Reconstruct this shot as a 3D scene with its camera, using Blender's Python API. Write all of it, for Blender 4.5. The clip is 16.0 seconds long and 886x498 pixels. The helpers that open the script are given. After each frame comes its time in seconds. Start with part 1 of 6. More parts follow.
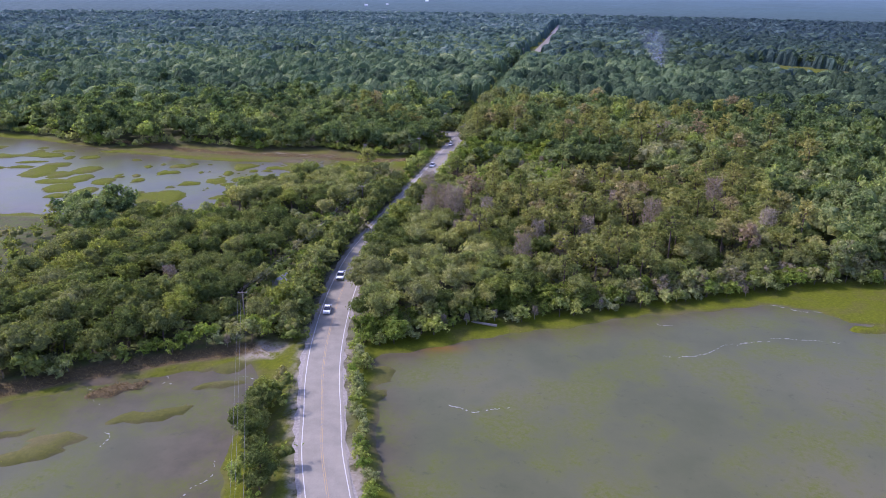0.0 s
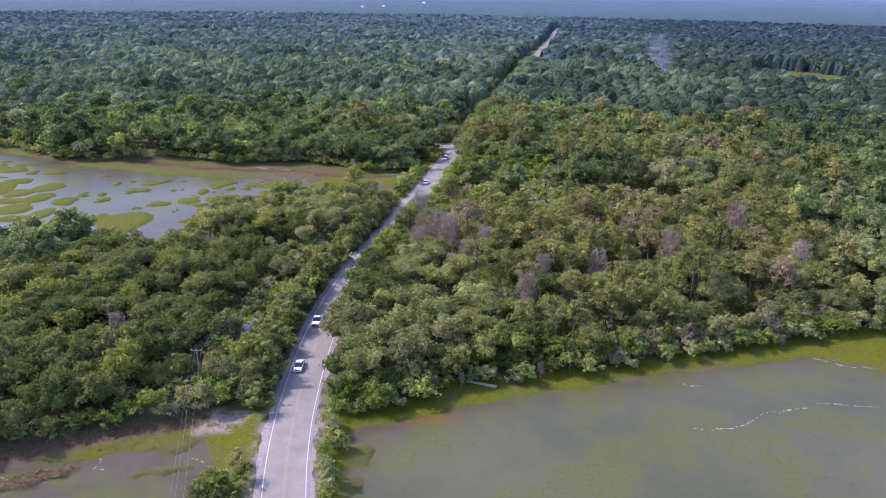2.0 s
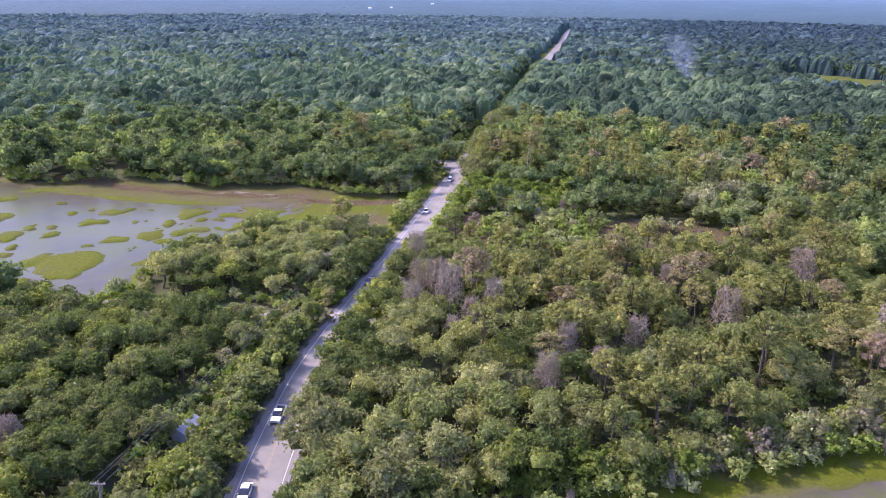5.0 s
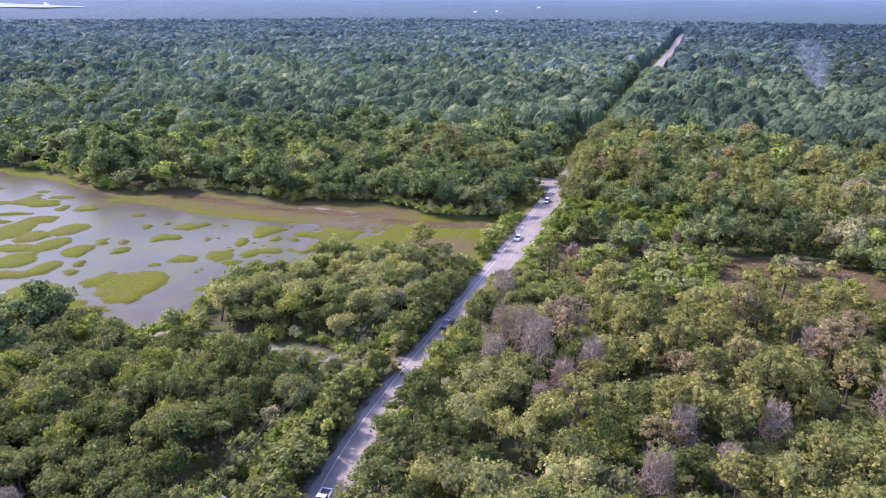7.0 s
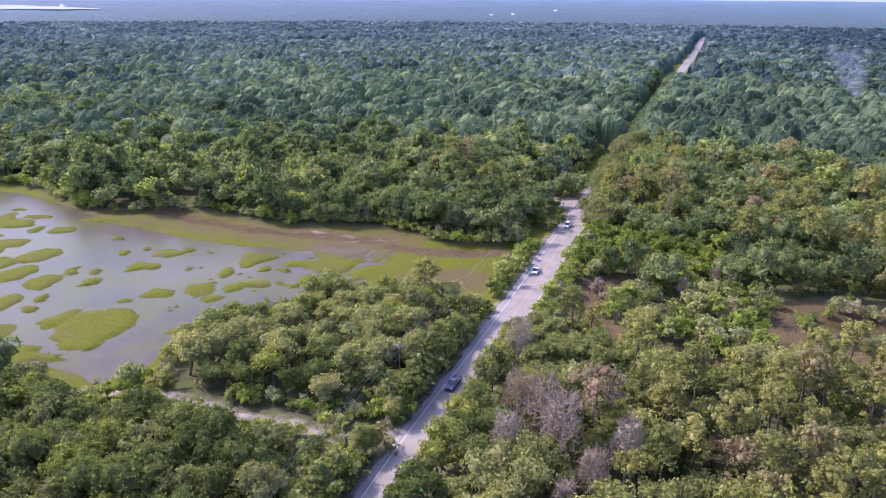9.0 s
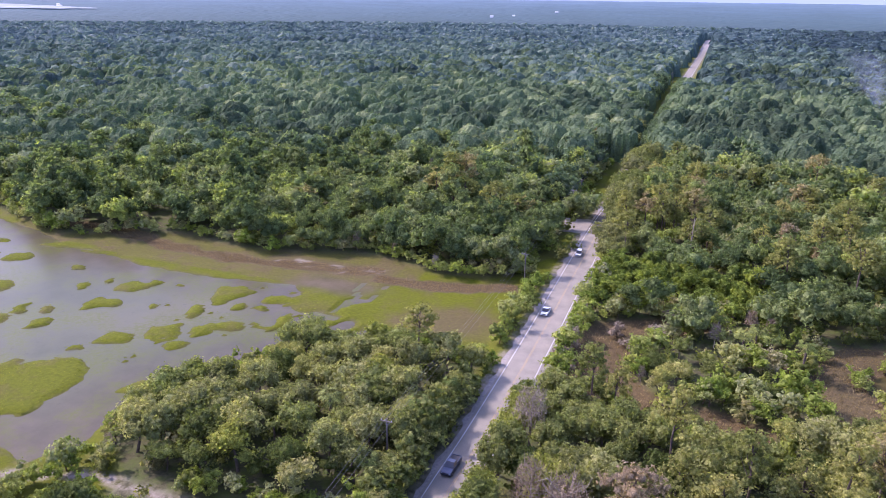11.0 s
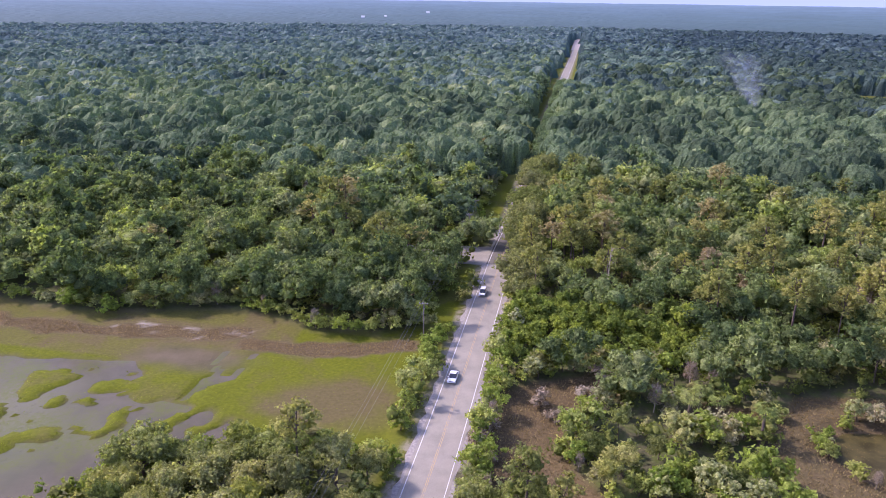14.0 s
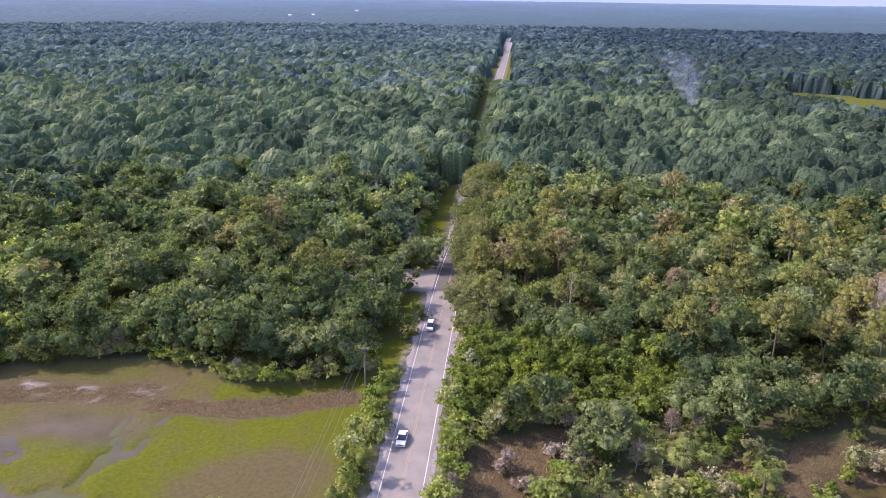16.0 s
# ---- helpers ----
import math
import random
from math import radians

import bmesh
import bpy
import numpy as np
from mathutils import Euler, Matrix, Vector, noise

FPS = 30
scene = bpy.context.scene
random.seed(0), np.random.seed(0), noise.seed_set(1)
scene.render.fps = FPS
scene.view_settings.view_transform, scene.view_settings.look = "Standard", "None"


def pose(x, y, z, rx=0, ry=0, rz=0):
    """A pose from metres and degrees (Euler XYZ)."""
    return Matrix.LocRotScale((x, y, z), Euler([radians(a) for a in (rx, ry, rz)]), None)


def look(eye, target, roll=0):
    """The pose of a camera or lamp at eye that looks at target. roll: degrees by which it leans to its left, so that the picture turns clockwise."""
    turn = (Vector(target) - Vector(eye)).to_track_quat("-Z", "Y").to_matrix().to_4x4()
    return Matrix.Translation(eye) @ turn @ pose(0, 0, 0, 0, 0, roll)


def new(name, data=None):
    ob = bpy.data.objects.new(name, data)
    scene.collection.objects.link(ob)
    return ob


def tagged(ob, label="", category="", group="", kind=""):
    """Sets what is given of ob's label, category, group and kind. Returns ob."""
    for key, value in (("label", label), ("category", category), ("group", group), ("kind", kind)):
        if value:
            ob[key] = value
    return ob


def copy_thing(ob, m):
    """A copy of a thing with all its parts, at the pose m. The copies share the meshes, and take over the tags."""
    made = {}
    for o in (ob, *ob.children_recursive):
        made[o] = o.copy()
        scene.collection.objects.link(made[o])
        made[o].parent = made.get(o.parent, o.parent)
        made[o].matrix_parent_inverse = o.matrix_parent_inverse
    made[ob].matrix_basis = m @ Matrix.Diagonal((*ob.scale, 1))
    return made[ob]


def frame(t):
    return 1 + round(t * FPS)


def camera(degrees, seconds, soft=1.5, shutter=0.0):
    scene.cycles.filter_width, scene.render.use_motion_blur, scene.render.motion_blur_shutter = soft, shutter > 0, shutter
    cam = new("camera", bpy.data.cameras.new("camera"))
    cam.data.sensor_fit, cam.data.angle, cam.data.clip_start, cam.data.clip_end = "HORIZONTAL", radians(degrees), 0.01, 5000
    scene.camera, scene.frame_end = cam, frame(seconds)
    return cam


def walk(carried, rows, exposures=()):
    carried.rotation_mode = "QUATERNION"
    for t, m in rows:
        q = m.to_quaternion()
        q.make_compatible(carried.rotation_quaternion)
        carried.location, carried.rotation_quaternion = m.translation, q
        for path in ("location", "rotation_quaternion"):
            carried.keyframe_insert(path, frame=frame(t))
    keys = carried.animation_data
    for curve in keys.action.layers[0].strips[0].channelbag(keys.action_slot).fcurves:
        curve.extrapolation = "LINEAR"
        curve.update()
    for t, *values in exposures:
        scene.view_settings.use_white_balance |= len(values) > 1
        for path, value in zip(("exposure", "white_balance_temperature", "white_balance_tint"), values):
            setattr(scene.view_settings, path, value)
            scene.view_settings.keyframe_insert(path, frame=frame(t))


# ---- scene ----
cam = camera(62.9, 16.0, 0.6)
PATH = [
    (0, (0.028, 1.231, 73.349), (-0.311, 3.081, 72.669), 0.8),
    (0.5, (-0.829, 7.641, 73.483), (-1.166, 9.492, 72.803), 0.9),
    (1, (-1.77, 14.078, 73.583), (-2.106, 15.929, 72.904), 0.9),
    (1.5, (-2.713, 20.634, 73.645), (-3.046, 22.487, 72.968), 1.0),
    (2, (-3.628, 27.209, 73.721), (-3.959, 29.062, 73.045), 1.0),
    (2.5, (-4.637, 33.847, 73.842), (-4.966, 35.7, 73.166), 1.0),
    (3, (-5.638, 40.586, 73.95), (-5.965, 42.44, 73.273), 1.1),
    (3.5, (-6.573, 47.274, 74.058), (-6.898, 49.128, 73.382), 1.1),
    (3.7, (-6.89, 49.954, 74.038), (-7.215, 51.808, 73.362), 1.1),
    (5.8, (-10.093, 77.85, 72.792), (-10.532, 79.683, 72.124), 0.1),
    (6, (-10.473, 80.552, 72.75), (-10.954, 82.375, 72.082), 0.2),
    (6.5, (-11.518, 87.226, 72.605), (-12.094, 89.021, 71.938), 0.2),
    (7, (-12.758, 93.658, 72.506), (-13.373, 95.441, 71.839), 0.3),
    (7.5, (-14.243, 100.071, 72.444), (-14.877, 101.847, 71.779), 0.3),
    (8, (-16.146, 106.58, 72.308), (-16.788, 108.355, 71.646), 0.4),
    (8.5, (-18.062, 113.032, 72.342), (-18.711, 114.804, 71.68), 0.4),
    (9, (-19.932, 119.098, 72.329), (-20.584, 120.87, 71.668), 0.4),
    (9.2, (-20.764, 121.517, 72.341), (-21.415, 123.29, 71.683), 0.3),
    (11.3, (-29.548, 146.305, 72.99), (-30.195, 148.079, 72.33), 0.8),
    (11.5, (-30.263, 148.603, 73.007), (-30.894, 150.383, 72.347), 0.8),
    (12, (-32.003, 154.113, 72.954), (-32.553, 155.92, 72.296), 0.7),
    (12.5, (-34.201, 159.521, 72.784), (-34.659, 161.355, 72.129), 0.7),
    (13, (-36.245, 164.919, 72.79), (-36.656, 166.763, 72.134), 0.8),
    (13.5, (-37.992, 170.382, 72.741), (-38.361, 172.235, 72.085), 0.9),
    (14, (-39.462, 175.88, 72.659), (-39.803, 177.738, 72.004), 0.8),
    (14.5, (-40.928, 181.261, 72.54), (-41.23, 183.126, 71.886), 0.9),
    (15, (-42.243, 186.7, 72.483), (-42.499, 188.572, 71.828), 0.9),
    (15.5, (-43.394, 192.121, 72.443), (-43.603, 193.999, 71.788), 0.9),
    (16, (-44.456, 197.586, 72.354), (-44.623, 199.468, 71.697), 0.8),
]
walk(cam, [(t, look(eye, target, roll)) for t, eye, target, roll in PATH],
     [(0, 1.18, 5650, 34), (3.5, 1.56, 5680, 39), (7, 1.74, 5750, 42), (9, 1.69, 5820, 41), (12.5, 1.54, 5980, 39), (16, 1.49, 6100, 38)])

# ---- light ----
SUN_EL, SUN_AZ = 43.0, 172.0          # degrees; azimuth counted from +x towards +y
world = bpy.data.worlds.new("world")
scene.world = world
world.use_nodes = True
wn = world.node_tree.nodes
sky = wn.new("ShaderNodeTexSky")
sky.sky_type = "NISHITA"
sky.sun_disc = False
sky.sun_elevation = radians(SUN_EL)
sky.sun_rotation = radians(90.0 - SUN_AZ)
sky.air_density, sky.dust_density, sky.ozone_density = 1.0, 2.0, 1.5
wn["Background"].inputs[1].default_value = 0.15
cool = wn.new("ShaderNodeMix")
cool.data_type, cool.blend_type = "RGBA", "MULTIPLY"
cool.inputs[0].default_value = 1.0
cool.inputs[7].default_value = (0.91, 0.91, 1.04, 1)
world.node_tree.links.new(sky.outputs[0], cool.inputs[6])
world.node_tree.links.new(cool.outputs[2], wn["Background"].inputs[0])
sun = new("sun", bpy.data.lights.new("sun", "SUN"))
sun.data.energy, sun.data.angle, sun.data.color = 2.0, radians(0.6), (1.0, 0.93, 0.82)
sd = Vector((math.cos(radians(SUN_AZ)) * math.cos(radians(SUN_EL)),
             math.sin(radians(SUN_AZ)) * math.cos(radians(SUN_EL)), math.sin(radians(SUN_EL))))
sun.matrix_world = look(sd * 400, (0, 0, 0))


# ---- materials ----
def material(name, rough=0.8, spec=0.3):
    m = bpy.data.materials.new(name)
    m.use_nodes = True
    b = m.node_tree.nodes["Principled BSDF"]
    b.inputs["Roughness"].default_value = rough
    b.inputs["Specular IOR Level"].default_value = spec
    return m, m.node_tree.nodes, m.node_tree.links, b


def world_noise(n, l, scale, detail=4.0, rough=0.6):
    g = n.new("ShaderNodeNewGeometry")
    t = n.new("ShaderNodeTexNoise")
    t.inputs["Scale"].default_value, t.inputs["Detail"].default_value = scale, detail
    t.inputs["Roughness"].default_value = rough
    l.new(g.outputs["Position"], t.inputs["Vector"])
    return t.outputs["Fac"]


def ramp(n, l, fac, stops):
    r = n.new("ShaderNodeValToRGB")
    while len(r.color_ramp.elements) < len(stops):
        r.color_ramp.elements.new(0.5)
    for e, (p, c) in zip(r.color_ramp.elements, stops):
        e.position, e.color = p, (*c, 1) if len(c) == 3 else c
    l.new(fac, r.inputs[0])
    return r.outputs[0]


def grey(a):
    return (a, a, a)


def mix(n, l, fac, a, b, blend="MIX"):
    m = n.new("ShaderNodeMix")
    m.data_type, m.blend_type = "RGBA", blend
    for sock, v in ((m.inputs[0], fac), (m.inputs[6], a), (m.inputs[7], b)):
        if isinstance(v, (int, float)):
            sock.default_value = v
        elif isinstance(v, tuple):
            sock.default_value = (*v, 1)
        else:
            l.new(v, sock)
    return m.outputs[2]


def arith(n, l, op, a, b=0.0, clamp=False):
    m = n.new("ShaderNodeMath")
    m.operation, m.use_clamp = op, clamp
    for sock, v in zip(m.inputs, (a, b)):
        if isinstance(v, (int, float)):
            sock.default_value = v
        else:
            l.new(v, sock)
    return m.outputs[0]


def bump(n, l, b, height, strength=0.4, distance=0.1):
    u = n.new("ShaderNodeBump")
    u.inputs["Strength"].default_value, u.inputs["Distance"].default_value = strength, distance
    l.new(height, u.inputs["Height"])
    l.new(u.outputs[0], b.inputs["Normal"])


def attribute(n, name):
    a = n.new("ShaderNodeAttribute")
    a.attribute_name = name
    return a.outputs["Fac"]


def foliage(name, stops, by_attribute=False, translucent=0.45, rough=0.75, spec=0.05, vary=0.3, grain=5.5, relief=0.25, contrast=0.4):
    """Leaves: the ramp's colour by tree, varied leaf by leaf and in patches of the crown."""
    m, n, l, b = material(name, rough, spec)
    tree = attribute(n, "tint") if by_attribute else n.new("ShaderNodeObjectInfo").outputs["Random"]
    col = ramp(n, l, tree, stops)
    island = n.new("ShaderNodeNewGeometry").outputs["Random Per Island"]
    col = mix(n, l, 1.0, col, ramp(n, l, island, ((0.0, grey(1 - vary)), (0.6, grey(1.0)), (1.0, grey(1 + vary * 1.2)))), "MULTIPLY")
    patch = world_noise(n, l, 0.9, 5.0, 0.7)
    col = mix(n, l, 1.0, col, ramp(n, l, patch, ((0.3, (0.72, 0.74, 0.8)), (0.5, grey(1.0)), (0.72, (1.3, 1.22, 1.0)))), "MULTIPLY")
    leaf = world_noise(n, l, grain, 4.0, 0.75)
    col = mix(n, l, 1.0, col, ramp(n, l, leaf, ((0.38, grey(1 - contrast)), (0.5, grey(1.0)), (0.62, grey(1 + contrast)))), "MULTIPLY")
    bump(n, l, b, leaf, 0.8, relief)
    l.new(col, b.inputs["Base Color"])
    t = n.new("ShaderNodeBsdfTranslucent")
    l.new(mix(n, l, 1.0, col, (1.15, 1.25, 0.6), "MULTIPLY"), t.inputs["Color"])
    s = n.new("ShaderNodeMixShader")
    s.inputs[0].default_value = translucent
    l.new(b.outputs[0], s.inputs[1])
    l.new(t.outputs[0], s.inputs[2])
    l.new(s.outputs[0], n["Material Output"].inputs["Surface"])
    return m


OAK = ((0.0, (0.109, 0.139, 0.0408)), (0.3, (0.15, 0.178, 0.053)), (0.6, (0.188, 0.204, 0.0713)), (0.78, (0.209, 0.215, 0.0918)), (0.9, (0.219, 0.248, 0.0561)), (1.0, (0.287, 0.299, 0.0693)))
WATER_OAK = ((0.0, (0.2, 0.233, 0.073)), (0.35, (0.262, 0.278, 0.0925)), (0.65, (0.304, 0.306, 0.123)), (0.85, (0.328, 0.33, 0.105)), (1.0, (0.377, 0.36, 0.147)))
PINE = ((0.0, (0.193, 0.212, 0.0646)), (0.4, (0.252, 0.256, 0.0797)), (0.72, (0.308, 0.298, 0.0905)), (0.93, (0.329, 0.279, 0.135)), (1.0, (0.319, 0.238, 0.167)))
SHRUB = ((0.0, (0.187, 0.263, 0.0468)), (0.4, (0.283, 0.333, 0.0728)), (0.65, (0.318, 0.333, 0.172)), (0.85, (0.368, 0.402, 0.0936)), (1.0, (0.385, 0.35, 0.208)))
WOODS = ((0.0, (0.0999, 0.142, 0.0557)), (0.2, (0.137, 0.181, 0.0671)), (0.42, (0.181, 0.226, 0.081)), (0.62, (0.23, 0.26, 0.114)), (0.8, (0.26, 0.306, 0.0836)), (0.9, (0.313, 0.362, 0.0948)), (1.0, (0.344, 0.331, 0.177)))
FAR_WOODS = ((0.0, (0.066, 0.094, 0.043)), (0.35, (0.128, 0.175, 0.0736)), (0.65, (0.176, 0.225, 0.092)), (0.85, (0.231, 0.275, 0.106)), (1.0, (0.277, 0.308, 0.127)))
# blue raised step by step with distance, painting haze into the leaf colours
THIN_HAZE_WOODS = tuple((p, (c[0] * 0.95, c[1] * 1.0, c[2] * 1.22)) for p, c in FAR_WOODS)
MID_HAZE_WOODS = tuple((p, (c[0] * 0.85, c[1] * 0.95, c[2] * 1.78)) for p, c in FAR_WOODS)
THICK_HAZE_WOODS = tuple((p, (c[0] * 0.8, c[1] * 0.91, c[2] * 2.15)) for p, c in FAR_WOODS)
leaf_oak = foliage("oak_leaves", OAK)
leaf_water_oak = foliage("water_oak_leaves", WATER_OAK)
leaf_pine = foliage("pine_needles", PINE)
leaf_shrub = foliage("shrub_leaves", SHRUB)
leaf_palm = foliage("palmetto_fronds", ((0.0, (0.13, 0.175, 0.04)), (1.0, (0.22, 0.25, 0.07))), translucent=0.2, rough=0.7)
leaf_woods = foliage("woodland_leaves", WOODS, True, grain=3.0, relief=0.35, contrast=0.45, vary=0.32)
leaf_thin_haze = foliage("thin_haze_leaves", THIN_HAZE_WOODS, True, grain=1.6, relief=0.5, contrast=0.4, vary=0.15)
leaf_mid_haze = foliage("mid_haze_leaves", MID_HAZE_WOODS, True, grain=1.0, relief=0.5, contrast=0.3, vary=0.1)
leaf_thick_haze = foliage("thick_haze_leaves", THICK_HAZE_WOODS, True, grain=0.8, relief=0.5, contrast=0.2, vary=0.1)
leaf_russet = foliage("russet_leaves", ((0.0, (0.22, 0.12, 0.075)), (1.0, (0.26, 0.15, 0.09))))
leaf_dry = foliage("dry_twigs", ((0.0, (0.26, 0.2, 0.13)), (0.5, (0.31, 0.25, 0.17)), (1.0, (0.37, 0.315, 0.225))), translucent=0.05, rough=0.9)


def bark(name, dark, light, scale=3.0):
    m, n, l, b = material(name, 0.9, 0.15)
    f = world_noise(n, l, scale, 6.0, 0.7)
    l.new(ramp(n, l, f, ((0.3, dark), (0.7, light))), b.inputs["Base Color"])
    bump(n, l, b, f, 0.6, 0.05)
    return m


bark_brown = bark("brown_bark", (0.06, 0.045, 0.035), (0.17, 0.13, 0.1))
bark_grey = bark("weathered_grey_wood", (0.22, 0.18, 0.135), (0.38, 0.325, 0.25))
pole_wood = bark("utility_pole_wood", (0.12, 0.1, 0.08), (0.25, 0.21, 0.17), 5.0)


def ground_material():
    m, n, l, b = material("marsh_and_forest_ground", 0.95, 0.1)
    fine = world_noise(n, l, 1.3, 8.0, 0.7)
    broad = world_noise(n, l, 0.12, 5.0, 0.6)
    mid = world_noise(n, l, 0.35, 5.0, 0.65)
    litter = ramp(n, l, fine, ((0.3, (0.04, 0.04, 0.02)), (0.55, (0.085, 0.08, 0.04)), (0.75, (0.13, 0.115, 0.065))))
    weeds = ramp(n, l, mid, ((0.42, (0.0, 0.0, 0.0)), (0.6, (1.0, 1.0, 1.0))))
    col = mix(n, l, weeds, litter, (0.075, 0.095, 0.025))
    mud = ramp(n, l, broad, ((0.35, (0.068, 0.055, 0.033)), (0.65, (0.112, 0.092, 0.058))))
    wet = attribute(n, "mud")
    col = mix(n, l, wet, col, mud)
    lush = ramp(n, l, fine, ((0.3, (0.064, 0.077, 0.005)), (0.55, (0.094, 0.108, 0.006)), (0.75, (0.126, 0.13, 0.011))))
    tired = ramp(n, l, fine, ((0.3, (0.074, 0.062, 0.022)), (0.7, (0.122, 0.1, 0.04))))
    patch = ramp(n, l, broad, ((0.5, (0.0, 0.0, 0.0)), (0.62, (1.0, 1.0, 1.0))))
    blend = arith(n, l, "ADD", arith(n, l, "MULTIPLY", patch, 0.45), attribute(n, "dry"), True)
    col = mix(n, l, attribute(n, "grass"), col, mix(n, l, blend, lush, tired))
    reed = ramp(n, l, fine, ((0.3, (0.062, 0.044, 0.02)), (0.55, (0.112, 0.082, 0.038)), (0.75, (0.18, 0.14, 0.07))))
    col = mix(n, l, attribute(n, "reed"), col, reed)
    sand = ramp(n, l, fine, ((0.3, (0.19, 0.162, 0.12)), (0.7, (0.3, 0.262, 0.205))))
    breakup = ramp(n, l, mid, ((0.4, grey(0.0)), (0.55, grey(1.0))))
    col = mix(n, l, arith(n, l, "MULTIPLY", attribute(n, "sand"), breakup), col, sand)
    l.new(col, b.inputs["Base Color"])
    bump(n, l, b, fine, 0.7, 0.25)
    return m


def water_material():
    m, n, l, b = material("silty_tidal_water", 0.28, 0.12)
    broad = world_noise(n, l, 0.03, 6.0, 0.62)
    weed_noise = world_noise(n, l, 0.06, 8.0, 0.68)
    silt = ramp(n, l, broad, ((0.3, (0.066, 0.073, 0.036)), (0.5, (0.092, 0.095, 0.051)), (0.7, (0.128, 0.115, 0.071))))
    mudbank = ramp(n, l, world_noise(n, l, 0.16, 6.0, 0.65), ((0.35, (0.064, 0.055, 0.034)), (0.65, (0.097, 0.082, 0.053))))
    col = mix(n, l, attribute(n, "shallow"), silt, mudbank)
    weed = ramp(n, l, weed_noise, ((0.46, grey(0.0)), (0.58, grey(0.85))))
    weed = arith(n, l, "MULTIPLY", weed, ramp(n, l, world_noise(n, l, 0.9, 6.0, 0.75), ((0.38, grey(0.2)), (0.58, grey(1.0)))))
    col = mix(n, l, weed, col, (0.082, 0.096, 0.014))
    dots = ramp(n, l, world_noise(n, l, 0.55, 4.0, 0.7), ((0.6, grey(0.0)), (0.72, grey(0.45))))
    col = mix(n, l, dots, col, (0.05, 0.055, 0.03))
    col = mix(n, l, attribute(n, "algae"), col, (0.16, 0.075, 0.015))
    l.new(col, b.inputs["Base Color"])
    b.inputs["IOR"].default_value = 1.33
    bump(n, l, b, world_noise(n, l, 1.6, 4.0, 0.6), 0.12, 0.05)
    return m


def asphalt_material(name="sun_bleached_asphalt", tone=1.0):
    m, n, l, b = material(name, 0.88, 0.25)
    fine = world_noise(n, l, 9.0, 6.0, 0.7)
    broad = world_noise(n, l, 0.25, 5.0, 0.6)
    col = ramp(n, l, broad, ((0.3, (0.195 * tone, 0.178 * tone, 0.136 * tone)), (0.7, (0.265 * tone, 0.24 * tone, 0.183 * tone))))
    col = mix(n, l, 1.0, col, ramp(n, l, fine, ((0.3, grey(0.85)), (0.7, grey(1.12)))), "MULTIPLY")
    l.new(col, b.inputs["Base Color"])
    bump(n, l, b, fine, 0.3, 0.02)
    return m


def worn_paint(name, colour, under=(0.2, 0.19, 0.185), wear=0.42):
    m, n, l, b = material(name, 0.7, 0.3)
    f = world_noise(n, l, 1.7, 7.0, 0.7)
    l.new(ramp(n, l, f, ((wear - 0.07, under), (wear + 0.05, colour))), b.inputs["Base Color"])
    return m


def plain(name, colour, rough=0.6, metal=0.0, spec=0.4, vary=0.12, scale=2.0):
    m, n, l, b = material(name, rough, spec)
    f = world_noise(n, l, scale, 5.0, 0.6)
    lo, hi = tuple(c * (1 - vary) for c in colour), tuple(min(1.0, c * (1 + vary)) for c in colour)
    l.new(ramp(n, l, f, ((0.3, lo), (0.7, hi))), b.inputs["Base Color"])
    b.inputs["Metallic"].default_value = metal
    return m


m_ground, m_water, m_asphalt = ground_material(), water_material(), asphalt_material()
m_white_line = worn_paint("worn_white_road_paint", (0.5, 0.49, 0.47), wear=0.4)
m_yellow_line = worn_paint("worn_yellow_road_paint", (0.34, 0.245, 0.12), wear=0.45)
m_sand = plain("sandy_shoulder", (0.25, 0.225, 0.19), 0.95, vary=0.3)
m_grass = foliage("marsh_grass_blades", ((0.0, (0.1, 0.115, 0.01)), (0.5, (0.135, 0.15, 0.013)), (1.0, (0.172, 0.168, 0.024))), True, vary=0.25)
m_reed = foliage("brown_reed_blades", ((0.0, (0.165, 0.115, 0.052)), (0.5, (0.235, 0.178, 0.085)), (1.0, (0.31, 0.25, 0.13))), True, translucent=0.35, rough=0.9)
m_wire = plain("dull_aluminium_wire", (0.16, 0.16, 0.155), 0.6, 0.0)
m_porcelain = plain("grey_porcelain", (0.5, 0.5, 0.5), 0.3)
m_glass = plain("dark_car_glass", (0.02, 0.023, 0.028), 0.08, 0.0, 0.6)
m_tyre = plain("black_rubber", (0.02, 0.02, 0.02), 0.85)
m_rim = plain("alloy_rim", (0.5, 0.5, 0.52), 0.35, 0.8)
m_lamp = plain("clear_headlight", (0.7, 0.72, 0.75), 0.15)
m_tail = plain("red_tail_light", (0.35, 0.02, 0.02), 0.3)
m_trim = plain("black_plastic_trim", (0.03, 0.03, 0.032), 0.7)
PAINT = {k: plain(k + "_car_paint", c, 0.3, 0.0, 0.5, 0.04, 0.8) for k, c in
         (("white", (0.78, 0.78, 0.77)), ("silver", (0.5, 0.51, 0.52)), ("dark_blue", (0.045, 0.06, 0.095)), ("grey", (0.2, 0.21, 0.22)))}
m_roof = plain("pale_metal_roof", (0.27, 0.27, 0.265), 0.8, 0.0, vary=0.25, scale=0.8)
m_roof_red = plain("rusty_red_roof", (0.16, 0.08, 0.06), 0.85, vary=0.3)
m_wall = plain("weathered_siding", (0.45, 0.43, 0.4), 0.85)
m_white_wall = plain("white_painted_wall", (0.75, 0.75, 0.74), 0.8, vary=0.06)
m_foam = plain("dry_white_foam", (0.25, 0.245, 0.225), 0.95, vary=0.3)


